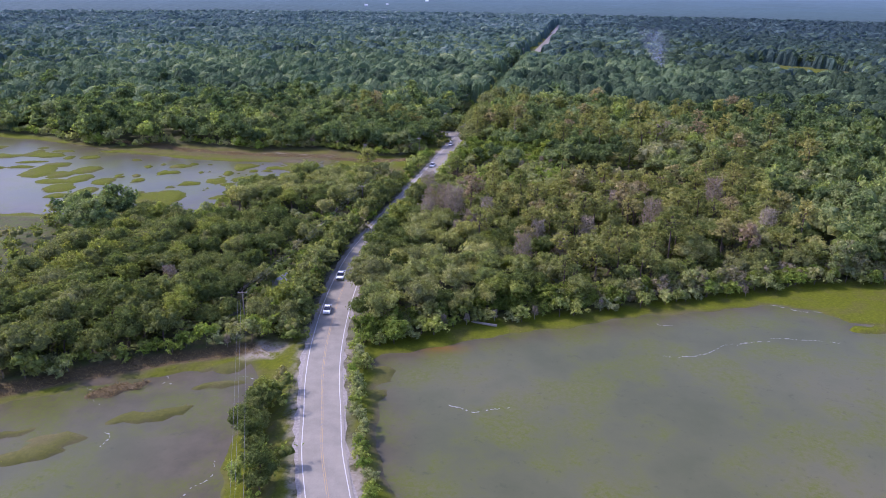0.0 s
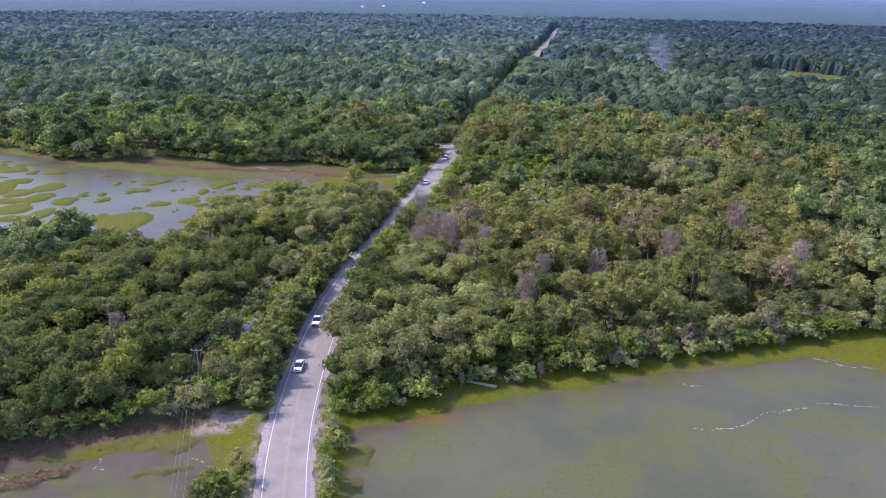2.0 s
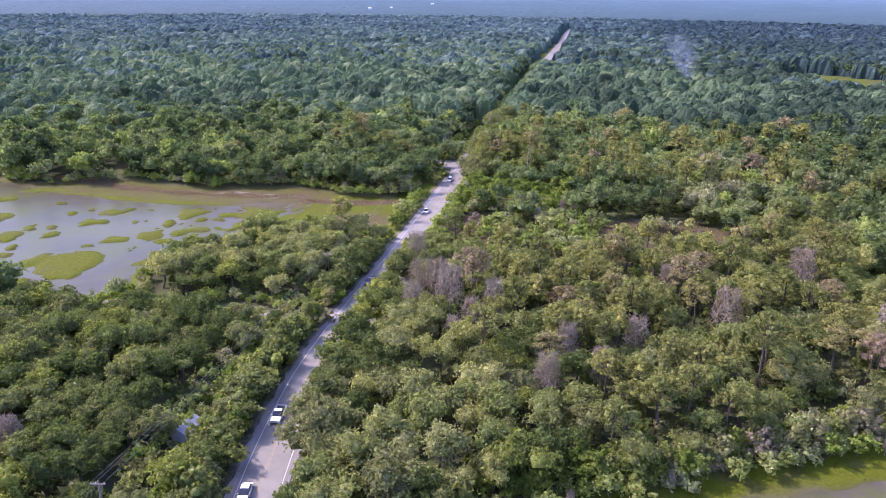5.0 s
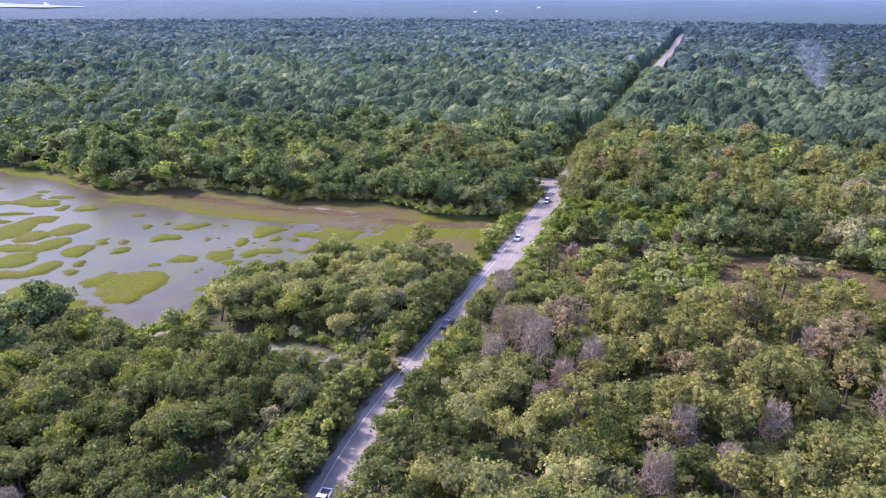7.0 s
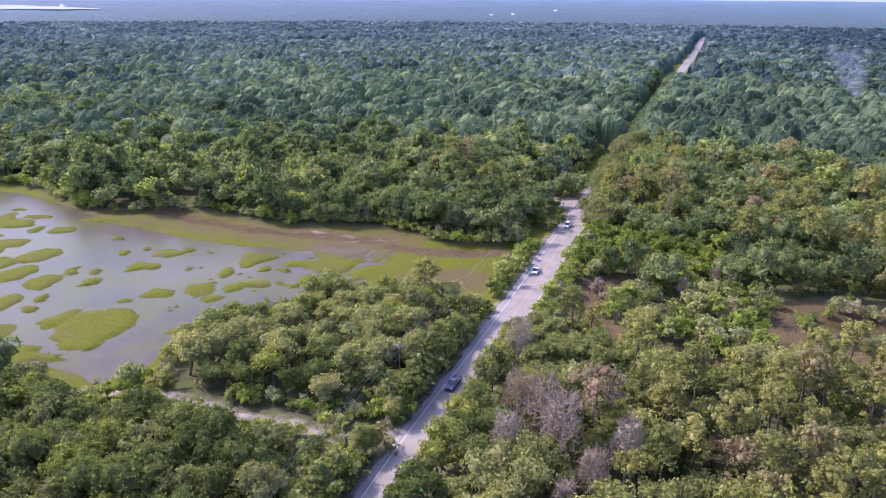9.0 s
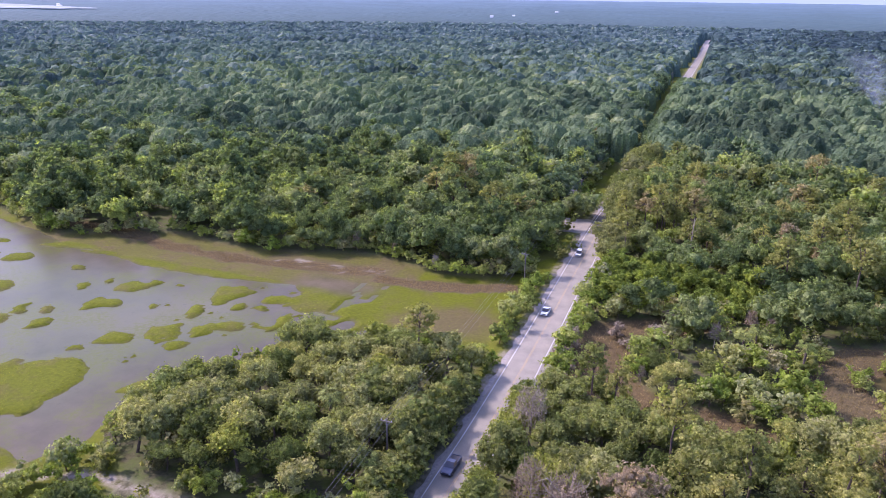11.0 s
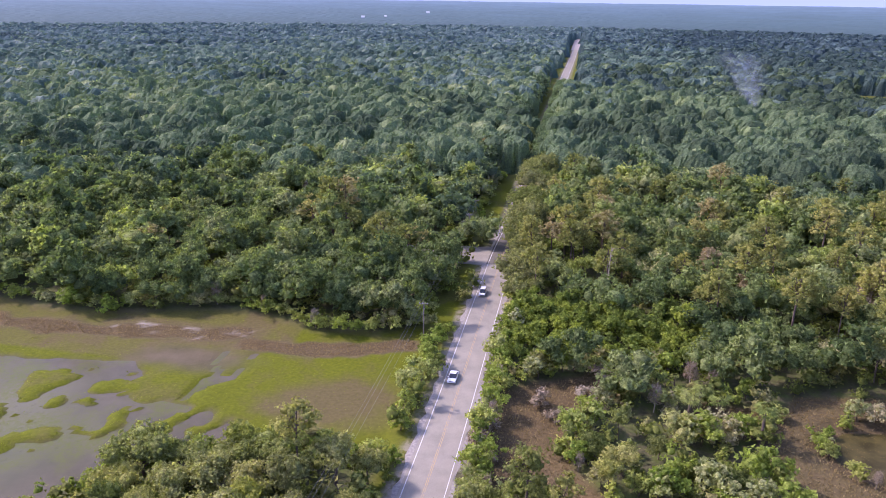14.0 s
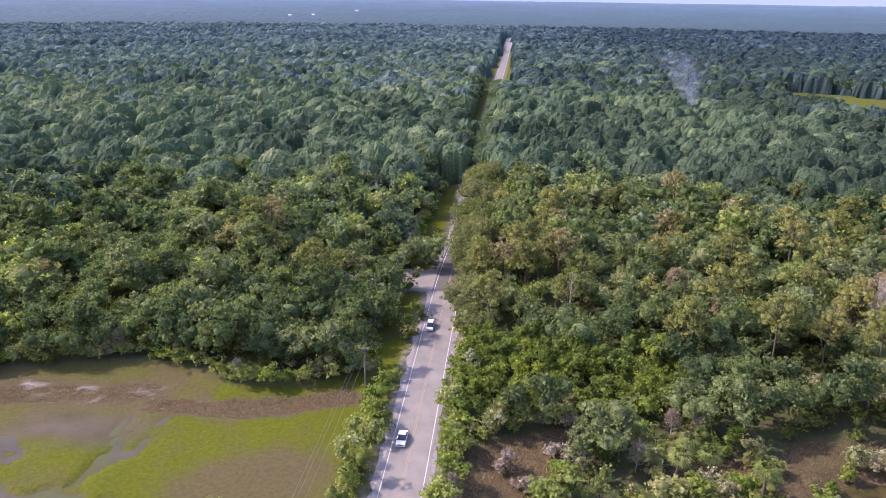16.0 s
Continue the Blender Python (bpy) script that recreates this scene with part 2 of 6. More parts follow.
# ---- mesh helpers ----
def mesh_from(name, verts, faces, mat, attrs=None, smooth=False):
    """One mesh from arrays: verts (n, 3) and faces (m, k), all of one k."""
    verts, faces = np.asarray(verts, dtype=np.float32), np.asarray(faces, dtype=np.int32)
    me = bpy.data.meshes.new(name)
    k = faces.shape[1]
    me.vertices.add(len(verts))
    me.loops.add(faces.size)
    me.polygons.add(len(faces))
    me.vertices.foreach_set("co", verts.ravel())
    me.loops.foreach_set("vertex_index", faces.ravel())
    me.polygons.foreach_set("loop_start", np.arange(0, faces.size, k, dtype=np.int32))
    me.polygons.foreach_set("use_smooth", np.full(len(faces), smooth))
    for key, values in (attrs or {}).items():
        me.attributes.new(key, "FLOAT", "POINT").data.foreach_set("value", np.asarray(values, dtype=np.float32))
    me.materials.append(mat)
    me.update(calc_edges=True)
    return me


def part(name, me, parent=None, label=""):
    ob = new(name, me)
    if parent is not None:
        ob.parent = parent
    return tagged(ob, label)


def bm_mesh(name, bm, mat, smooth=False):
    me = bpy.data.meshes.new(name)
    bm.to_mesh(me)
    bm.free()
    me.materials.append(mat)
    if smooth:
        me.polygons.foreach_set("use_smooth", [True] * len(me.polygons))
    return me


def block(bm, size, at=(0, 0, 0), bevel=0.0, turn=None):
    r = bmesh.ops.create_cube(bm, size=1.0)
    vs = r["verts"]
    bmesh.ops.scale(bm, vec=size, verts=vs)
    if bevel:
        es = list({e for v in vs for e in v.link_edges})
        vs = list({v for f in bmesh.ops.bevel(bm, geom=es, offset=bevel, segments=1, affect="EDGES")["faces"] for v in f.verts} | {v for v in vs if v.is_valid})
    if turn is not None:
        bmesh.ops.rotate(bm, matrix=turn, verts=vs)
    bmesh.ops.translate(bm, vec=at, verts=vs)


def tube(points, radii, sides=6):
    """A tapered tube along points, with end caps left to close on a point."""
    pts = [Vector(p) for p in points]
    V, F = [], []
    for i, p in enumerate(pts):
        d = (pts[min(i + 1, len(pts) - 1)] - pts[max(i - 1, 0)]).normalized()
        a = d.orthogonal().normalized()
        b = d.cross(a)
        for s in range(sides):
            w = 2 * math.pi * s / sides
            V.append(p + (a * math.cos(w) + b * math.sin(w)) * radii[i])
        if i:
            o = (i - 1) * sides
            for s in range(sides):
                F.append((o + s, o + (s + 1) % sides, o + sides + (s + 1) % sides))
                F.append((o + s, o + sides + (s + 1) % sides, o + sides + s))
    n = len(V)
    V.append(pts[-1])
    for s in range(sides):
        F.append((n - sides + s, n - sides + (s + 1) % sides, n))
    return np.array([tuple(v) for v in V]), np.array(F)


def join(pieces):
    V, F, o = [], [], 0
    for v, f in pieces:
        V.append(v)
        F.append(np.asarray(f) + o)
        o += len(v)
    return np.concatenate(V), np.concatenate(F)


# ---- plan ----
ROAD = [(52, -190), (30, -90), (20, -45), (14, -15), (8, 5), (-2, 25), (-12.5, 45), (-24.5, 69), (-34, 89.5), (-38, 98.7), (-41.7, 109.3), (-45.6, 120.3), (-49.6, 134), (-53.6, 151.7),
        (-56.6, 168.6), (-59, 188.3), (-59.7, 209), (-59.6, 230), (-59, 250), (-58.7, 290), (-58.8, 340), (-58.6, 383), (-57.4, 420), (-57.2, 500), (-57, 800),
        (-52, 1250), (-50, 1650)]
LEFT_WATER = [(-420, 40), (-200, 82), (-130, 93), (-103, 102), (-96, 107), (-90, 111), (-79, 117.5), (-70, 123), (-65, 128), (-61, 126), (-57.5, 117),
              (-55.5, 108), (-52.5, 92), (-47, 78), (-36, 52), (-22, 20), (0, -60), (30, -230), (-420, -230)]
LEFT_OPEN = [(-420, 50), (-200, 92), (-130, 99), (-106, 107), (-96, 115), (-86, 122), (-78, 127), (-67, 133), (-58, 136), (-54, 125), (-49, 105), (-38, 78),
             (-24, 45), (8, -60), (38, -230), (-420, -230)]
LAGOON = [(-14, 66), (-23, 86), (-28, 95), (-31.5, 105), (-37, 121), (-39.5, 131), (-36, 135.5), (-30, 139), (-24, 144), (-9, 152), (7, 160.5), (28, 171),
          (45, 179.5), (53, 182), (62, 180), (68, 174), (82, 175), (112, 184), (220, 212), (600, 296), (600, -230), (70, -230), (36, -60), (16, 20)]
LAGOON_OPEN = [(-16, 66), (-26, 86), (-34, 105), (-40.5, 121), (-44, 133), (-43, 140), (-36, 144), (-29, 149), (-23, 155), (-13, 160), (1, 166), (14, 172),
               (29, 181), (44, 188), (63, 198), (86, 205), (140, 222), (300, 262), (600, 340), (600, -230), (60, -230), (28, -60), (6, 20)]
LAKE = [(-420, 345), (-330, 331), (-288, 317), (-264, 317), (-213, 303), (-179, 297), (-150, 296), (-136, 299), (-128, 300), (-123, 295), (-121, 288), (-112, 286.5), (-104, 286),
        (-99, 282.5), (-91, 276), (-103, 272), (-113, 260), (-118, 248), (-125, 241), (-127, 230), (-123, 221), (-128, 214), (-139, 216.5), (-151, 214),
        (-170, 208), (-230, 200), (-420, 190)]
LAKE_OPEN = [(-420, 352), (-297, 326), (-270, 324), (-220, 309), (-203, 315), (-187, 323), (-160, 319), (-140, 322), (-124, 327), (-110, 327), (-95, 320),
             (-81, 322), (-74, 328), (-69, 326), (-66, 300), (-65.5, 274), (-72, 272), (-80, 274), (-92, 272), (-103, 266), (-111, 256), (-115, 246),
             (-120, 238), (-121, 228), (-116, 219), (-122, 208), (-136, 210), (-151, 208), (-170, 203), (-230, 195), (-420, 184)]
BROWN_MARSH = [[(-54.5, 283), (-55, 292), (-51, 301), (-44, 307), (-31, 313.5), (-19, 315), (-18, 309), (-27, 305), (-36, 292), (-36, 280), (-30, 272), (-20, 273), (-10, 269), (-11, 259), (-22, 256), (-32, 260), (-41, 268), (-49, 269)],
               [(-19, 299), (-12, 306), (0, 305), (-4, 294), (-17, 292)],
               [(29, 190), (36, 197), (46, 199), (44, 194), (37, 190)]]
POND = [(6, 294), (11, 301), (23, 303), (31, 292), (15, 284), (9, 287)]
REEDS = [[(-232, 317), (-200, 317), (-180, 312), (-163, 310), (-147, 310), (-138, 311.5), (-128, 313.2), (-121, 313), (-113, 317)], [(-107.5, 311.3), (-101, 310.7), (-92.6, 311.2), (-83, 313.7), (-74, 318)]]
WRACK = [(-141, 314.5), (-129, 314), (-119, 313.5), (-111, 317)]
COVE = [(-128, 200), (-110, 203), (-108, 214), (-116, 222), (-128, 222)]
CLEARING = [(-97, 205), (-70, 206.5), (-69, 222), (-97, 218)]
CREEK = [(-110, 287), (-109.5, 292.5), (-109, 296), (-109.5, 299), (-111.3, 302), (-111.7, 307)]
RILL = [(-110, 293), (-107.5, 295.2), (-105, 297.5), (-105.3, 303), (-104.9, 307)]
PUDDLE = [(-110.5, 292.5), (-108, 293), (-105, 295), (-104.5, 297), (-108, 297.5), (-110, 296)]
JUNCTION = [(-100, 376), (-80, 377), (-66, 371), (-63, 362), (-60, 362), (-60, 398), (-63, 398), (-66, 386), (-80, 383), (-100, 383)]
FIELD = [(150, 842), (205, 850), (262, 800), (235, 660), (175, 640), (155, 720)]
POND_EDGE = [(-4, 268), (40, 268), (47, 296), (30, 314), (6, 311), (-4, 296)]
LOT = [(-54, 896), (-8, 896), (-8, 944), (-54, 940)]
GLADE = [(-52, 308), (-46, 309), (-34, 315.5), (-20, 317), (-10, 312), (-6, 322), (-14, 336), (-40, 340), (-52, 338)]
CORRIDOR = [(-75, 134), (-69.5, 131), (-69.5, 214), (-74, 214)]
TRACK = [(-128, 212), (-112, 217), (-92, 217), (-78, 215), (-66, 221), (-65, 214), (-76, 210.5), (-92, 212), (-112, 212), (-126, 207)]
VERGE = [(-74, 328), (-64, 326), (-64, 366), (-70, 370), (-72, 350)]
STRIP = [(-76, 388), (-64, 392), (-63.5, 490), (-75, 484)]
STRIP_FAR = [(-70, 596), (-62, 596), (-58, 900), (-55, 1000), (-66, 1000), (-69, 709)]


def side(points, poly):
    """Distance to a polygon's edge, positive inside."""
    p, q = np.asarray(points, dtype=float), np.asarray(poly, dtype=float)
    best, inside = np.full(len(p), 1e18), np.zeros(len(p), dtype=bool)
    for a, b in zip(q, np.roll(q, -1, axis=0)):
        ab = b - a
        t = np.clip(((p - a) @ ab) / (ab @ ab), 0, 1)
        best = np.minimum(best, ((p - a - t[:, None] * ab) ** 2).sum(1))
        with np.errstate(divide="ignore", invalid="ignore"):
            cut = ((a[1] > p[:, 1]) != (b[1] > p[:, 1])) & (p[:, 0] < ab[0] * (p[:, 1] - a[1]) / ab[1] + a[0])
        inside ^= cut
    return np.where(inside, 1, -1) * np.sqrt(best)


def line_distance(points, line):
    p, q = np.asarray(points, dtype=float), np.asarray(line, dtype=float)
    best = np.full(len(p), 1e18)
    for a, b in zip(q[:-1], q[1:]):
        ab = b - a
        t = np.clip(((p - a) @ ab) / (ab @ ab), 0, 1)
        best = np.minimum(best, ((p - a - t[:, None] * ab) ** 2).sum(1))
    return np.sqrt(best)


def smooth(v):
    v = np.clip(v, 0, 1)
    return v * v * (3 - 2 * v)


def wobble(p, scale, seed=0.0):
    """Cheap smooth noise in the plane, about -1 to 1."""
    x, y = p[:, 0] / scale + seed * 13.7, p[:, 1] / scale - seed * 7.3
    return (np.sin(x + 1.7 * np.sin(0.73 * y + seed)) + np.sin(1.31 * y + 1.3 * np.sin(0.91 * x)) + 0.6 * np.sin(2.3 * x - 1.9 * y + 2 * np.sin(0.5 * x))
            + 0.5 * np.sin(3.1 * y + 2.7 * x)) / 3.1


def far_rise(p):
    """Lift of the far land, shaped so the horizon sits right in the camera's view."""
    r = np.hypot(p[:, 0], p[:, 1] - 100)
    return 46 * smooth((r - 1500) / 3300)


# islets of the lake: centre, half length, half width, turn
ISLETS = [(-219.7, 271.1, 5.8, 5.3, 20), (-201.3, 266.9, 5.6, 5.7, 20), (-206.7, 257.0, 4.1, 5.4, 20), (-195.2, 253.3, 4.4, 6.5, 20), (-183.4, 251.6, 3.6, 5.4, 20), (-214.3, 287.7, 4.3, 3.4, 20), (-233.8, 287.3, 5.6, 4.1, 20), (-242.1, 286.7, 6.3, 4.2, 20), (-223.6, 285.3, 2.2, 3.9, 20), (-218.1, 258.8, 6.1, 9.0, 20), (-202.8, 246.5, 5.2, 3.6, 20), (-193.2, 238.5, 4.7, 6.5, 20), (-185.4, 229.3, 5.6, 2.9, 20), (-180.4, 236.7, 3.8, 5.4, 20), (-171.3, 237.1, 1.9, 2.0, 20), (-174.4, 243.3, 1.3, 2.5, 20), (-160.3, 232.5, 2.9, 3.2, 20), (-170.2, 223.1, 5.8, 5.2, 20)]
ISLETS += [(-148.7, 235.1, 8.0, 9.3, 20), (-150.5, 240.5, 6.5, 3.8, 20), (-159.3, 237.3, 2.3, 3.3, 20), (-145.2, 226.8, 4.4, 2.4, 20), (-153.9, 218.9, 3.8, 3.3, 20), (-148.1, 218.4, 6.7, 1.8, 20), (-182.3, 260.8, 1.5, 2.9, 20), (-175.6, 262.2, 1.7, 2.5, 20), (-171.1, 256.0, 2.3, 2.3, 20), (-168.5, 269.4, 2.4, 3.3, 20), (-164.4, 271.3, 2.4, 2.5, 20), (-167.2, 282.1, 3.2, 3.5, 20), (-164.0, 286.0, 2.0, 2.4, 20), (-176.1, 282.0, 1.7, 1.6, 20), (-180.0, 277.4, 1.6, 1.6, 20), (-153.2, 273.1, 1.2, 1.8, 20), (-141.6, 274.5, 2.0, 3.1, 20), (-140.2, 262.7, 4.4, 3.7, 20)]
ISLETS += [(-148.6, 256.2, 3.4, 3.4, 20), (-152.8, 249.6, 2.0, 1.8, 20), (-134.0, 258.4, 2.8, 2.0, 20), (-133.2, 266.5, 2.0, 2.8, 20), (-128.1, 271.6, 2.6, 2.5, 20), (-130.3, 269.5, 2.1, 1.9, 20), (-123.1, 274.1, 1.5, 1.3, 20), (-118.4, 272.2, 1.4, 1.2, 20), (-127.1, 281.5, 1.1, 1.4, 20), (-141.2, 285.7, 3.6, 5.9, 20), (-138.4, 289.4, 2.8, 3.0, 20), (-128.4, 287.7, 2.4, 2.1, 20), (-117.9, 278.0, 1.9, 2.9, 20), (-138.8, 248.8, 0.6, 0.8, 20), (-138.7, 251.7, 0.8, 0.8, 20), (-127.9, 240.8, 3.6, 2.7, 20), (-139.4, 257.4, 0.8, 0.9, 20), (-191.7, 287.8, 2.4, 2.2, 20)]
ISLETS += [(-127.6, 288.2, 3.9, 2.3, 19), (-118.9, 279.0, 1.6, 3.3, 18), (-112.5, 275.0, 1.5, 1.7, 18), (-108.8, 276.6, 1.9, 2.3, 18), (-107.0, 279.6, 1.3, 2.0, 18), (-107.1, 271.1, 1.7, 1.6, 18), (-119.2, 273.1, 1.3, 1.4, 18), (-124.1, 274.5, 1.1, 1.2, 18), (-132.4, 281.4, 2.1, 1.8, 19), (-128.0, 282.2, 1.1, 1.3, 19), (-101.0, 281.2, 1.8, 2.3, 18), (-102.6, 277.7, 1.7, 1.9, 18), (-106.1, 284.1, 1.4, 1.6, 18), (-101.0, 281.9, 1.7, 3.0, 9), (-107.7, 272.8, 1.9, 1.6, 9), (-116.5, 290.6, 6.6, 5.8, 9), (-106.6, 288.3, 2.7, 3.3, 9)]
ISLETS += [(-71, 105, 4.5, 2.2, 30), (-75, 102, 3.5, 1.6, 30), (-68, 123, 4, 1.6, 30), (-84, 94, 4.5, 2.2, 30), (-87, 88, 5, 2.2, 30), (-78, 121, 6, 1.2, 33), (-64, 117, 2.5, 1.2, 40),
           (-67, 116, 3.5, 1.2, 35), (-74, 104, 5, 1.2, 30), (-94, 93, 4, 1.5, 25), (73, 171, 6, 2, 12), (92, 176, 8, 2.4, 14), (-35.5, 127, 2.5, 3.5, 0), (-34, 119, 2.0, 2.5, 0)]
REED_ISLETS = [(-85, 110, 4.2, 2.0, 33), (-80.5, 112.5, 1.6, 1.0, 30)]
_r = random.Random(5)
ISLETS += [(_r.uniform(-290, -230), _r.uniform(225, 300), _r.uniform(2.5, 7.0), _r.uniform(1.5, 4.0), 20) for _ in range(26)]
ISLETS += [(_r.uniform(-165, -98), _r.uniform(266, 300), _r.uniform(0.4, 1.3), _r.uniform(0.4, 0.9), _r.uniform(0, 40)) for _ in range(34)]
ISLETS += [(_r.uniform(-215, -140), _r.uniform(299, 304), _r.uniform(3.0, 8.0), _r.uniform(1.0, 2.0), 8) for _ in range(9)]


def islets(p, shapes=ISLETS):
    best = np.full(len(p), -1.0)
    warp = np.stack([wobble(p, 3.1, 1.0), wobble(p, 2.7, 2.0)], 1) * 1.4 + np.stack([wobble(p, 1.1, 3.0), wobble(p, 1.0, 4.0)], 1) * 0.7
    for x, y, a, b, w in shapes:
        d = p + warp - (x, y)
        c, s = math.cos(radians(w)), math.sin(radians(w))
        u, v = (d[:, 0] * c + d[:, 1] * s) / a, (-d[:, 0] * s + d[:, 1] * c) / b
        best = np.maximum(best, 1 - np.hypot(u, v))
    return best


WATER_LEVEL = -1.05


def survey(p):
    """Height of the ground and the weights of its covers at points of the plan."""
    w1 = wobble(p, 6.0, 3.0) * 1.6 + wobble(p, 2.2, 4.0) * 0.7
    opens = np.max([side(p, q) for q in (LEFT_OPEN, LAGOON_OPEN, LAKE_OPEN, *BROWN_MARSH)], axis=0)
    water = np.max([side(p, q) for q in (LEFT_WATER, LAGOON, LAKE)], axis=0) + w1
    pond = side(p, POND)
    road = line_distance(p, ROAD)
    isl = islets(p)
    z = 0.12 * wobble(p, 9.0, 5.0) - (0.86 + 0.07 * wobble(p, 3.0, 6.0)) * smooth(opens / 5 + 0.3)
    z = z - 0.9 * smooth((water + 1.0) / 5)
    z = np.where(isl > -0.4, np.maximum(z, -1.35 + 0.75 * smooth((isl + 0.35) / 0.6)), z)
    z = np.where((line_distance(p, CREEK) + 0.5 * wobble(p, 1.6, 3.0) < 0.8) | (line_distance(p, RILL) + 0.5 * wobble(p, 1.4, 2.0) < 0.5) | (side(p, PUDDLE) > 0), np.minimum(z, -1.3), z)
    z = np.where(pond > -2, np.minimum(z, -0.4 - 0.68 * smooth((pond + 2) / 4) - 0.12 * (wobble(p, 3.5, 12.0) > 0.45)), z)
    bank = smooth((11 - road) / 6.0)
    z = z * (1 - bank) + 0.02 * bank
    z = np.where(road < 6.2, 0.0, z) + far_rise(p)
    in_open = smooth((opens + 1.0) / 3)
    reed_zone = np.max([side(p, q) for q in BROWN_MARSH], axis=0)
    left_edge = side(p, LEFT_OPEN)
    band = np.max([smooth((3.5 + 1.5 * wobble(p, 3.4, 2.0) - line_distance(p, q)) / 1.2) for q in REEDS], axis=0)
    risl = islets(p, REED_ISLETS)
    z = np.where(risl > -0.4, np.maximum(z, -1.35 + 0.75 * smooth((risl + 0.35) / 0.6)), z)
    reed = np.maximum.reduce([smooth((reed_zone + 0.5) / 2), band, 0.95 * smooth((pond + 1) / 2), 0.85 * smooth((side(p, POND_EDGE) + 1) / 2), smooth((risl + 0.2) / 0.2),
                              smooth((left_edge + 1) / 2) * smooth((5.5 - left_edge) / 2) * (p[:, 1] < 140) * (p[:, 0] < -62)])
    spots = smooth((wobble(p, 5.0, 8.0) + 0.75) * 1.8)
    meadow = in_open * smooth((1.5 - water) / 2)
    grass = np.maximum(meadow * np.where(p[:, 0] < -66, np.where(p[:, 1] > 268, 1.0, spots), 1.0), smooth((isl + 0.25) / 0.2) * np.where(p[:, 1] < 140, 0.55, 1.0))
    verge = np.max([side(p, q) for q in (VERGE, STRIP, STRIP_FAR, FIELD, COVE)], axis=0)
    grass = np.maximum(grass, smooth((verge + 0.5) / 1.5))
    grass = np.maximum(grass, smooth((15 - road) / 2) * (p[:, 1] > 620))
    grass = np.maximum(grass, smooth((9.5 - road) / 2) * smooth((road - 4.8)) * ((p[:, 1] < 138) | (p[:, 1] > 262)) * (p[:, 1] < 330) * 0.9) * (1 - reed)
    sand = np.maximum(smooth((6.6 - road) / 1.2) * smooth(0.6 + 0.5 * wobble(p, 7.0, 9.0)), smooth((1.9 - line_distance(p, [(-128, 211), (-112, 215), (-91, 213.5), (-86, 215), (-79, 214), (-73, 213.5), (-66, 219)]) + 0.6 * wobble(p, 3, 2.0)) / 1.0))
    sand = np.maximum(sand, smooth((side(p, [(-66, 127), (-58.5, 128), (-58, 134), (-65, 134)]) + 0.5) / 1.0))
    sand = np.maximum(sand, smooth((3.5 - line_distance(p, WRACK)) / 2) * smooth((wobble(p, 1.7, 11.0) - 0.1) * 3))
    dry = np.maximum.reduce([smooth(1.5 - np.hypot((p[:, 0] + 81) / 13, (p[:, 1] - 291.5) / 8) + 0.25 * wobble(p, 4, 3.0)), smooth((line_distance(p, REEDS[0]) < 14) * (p[:, 1] > 300) * 0.55),
                             smooth((8 - line_distance(p, WRACK)) / 4)])
    bare = smooth(1.4 - np.hypot((p[:, 0] + 118) / 15, (p[:, 1] - 302) / 5.5) + 0.3 * wobble(p, 3, 6.0))
    grass = grass * (1 - 0.85 * bare)
    mud = np.maximum(in_open, smooth((pond + 3) / 2))
    return z, dict(grass=grass, reed=reed, sand=sand, mud=mud, dry=dry), opens, water, road


def spread(lo, hi, step, far_lo, far_hi, grow=1.22):
    mid = list(np.arange(lo, hi + step * 0.5, step))
    up, d = [], step
    while (up[-1] if up else mid[-1]) < far_hi:
        d *= grow
        up.append((up[-1] if up else mid[-1]) + d)
    dn, d = [], step
    while (dn[-1] if dn else mid[0]) > far_lo:
        d *= grow
        dn.append((dn[-1] if dn else mid[0]) - d)
    return np.array(dn[::-1] + mid + up)


# ---- ground and water ----
gx, gy = spread(-240, 96, 1.3, -6500, 6500), spread(74, 330, 1.3, -3000, 6500)
GX, GY = np.meshgrid(gx, gy)
gp = np.stack([GX.ravel(), GY.ravel()], 1)
gz, cover, _, _, _ = survey(gp)
nx, ny = len(gx), len(gy)
ii = (np.arange(ny - 1)[:, None] * nx + np.arange(nx - 1)[None, :]).ravel()
ground = new("ground", mesh_from("ground", np.column_stack([gp, gz]), np.stack([ii, ii + 1, ii + nx + 1, ii + nx], 1), m_ground, cover, True))
tagged(ground, "low marsh and forest ground with leaf litter, mud and grass", "ground", kind="structure")


def rect(name, x0, y0, x1, y1, level, mat=m_water):
    me = mesh_from(name, [(x0, y0, level), (x1, y0, level), (x1, y1, level), (x0, y1, level)], [(0, 1, 2, 3)], mat)
    return new(name, me)


wx, wy = spread(-240, 96, 3.0, -520, 720), spread(72, 318, 3.0, -260, 350)
WX, WY = np.meshgrid(wx, wy)
wp = np.stack([WX.ravel(), WY.ravel()], 1)
depth_in = np.max([side(wp, q) for q in (LEFT_WATER, LAGOON, LAKE)], axis=0)
bank_width = np.where(wp[:, 0] < -105, 22, np.where(wp[:, 0] < -45, 30, 9 + 4 * wobble(wp, 12, 3.0)))
shallow = smooth(1.0 - depth_in / bank_width) * 0.9
algae = smooth(1.3 - np.hypot((wp[:, 0] + 29) / 9, (wp[:, 1] - 141) / 3.0)) * 0.7
wi = (np.arange(len(wy) - 1)[:, None] * len(wx) + np.arange(len(wx) - 1)[None, :]).ravel()
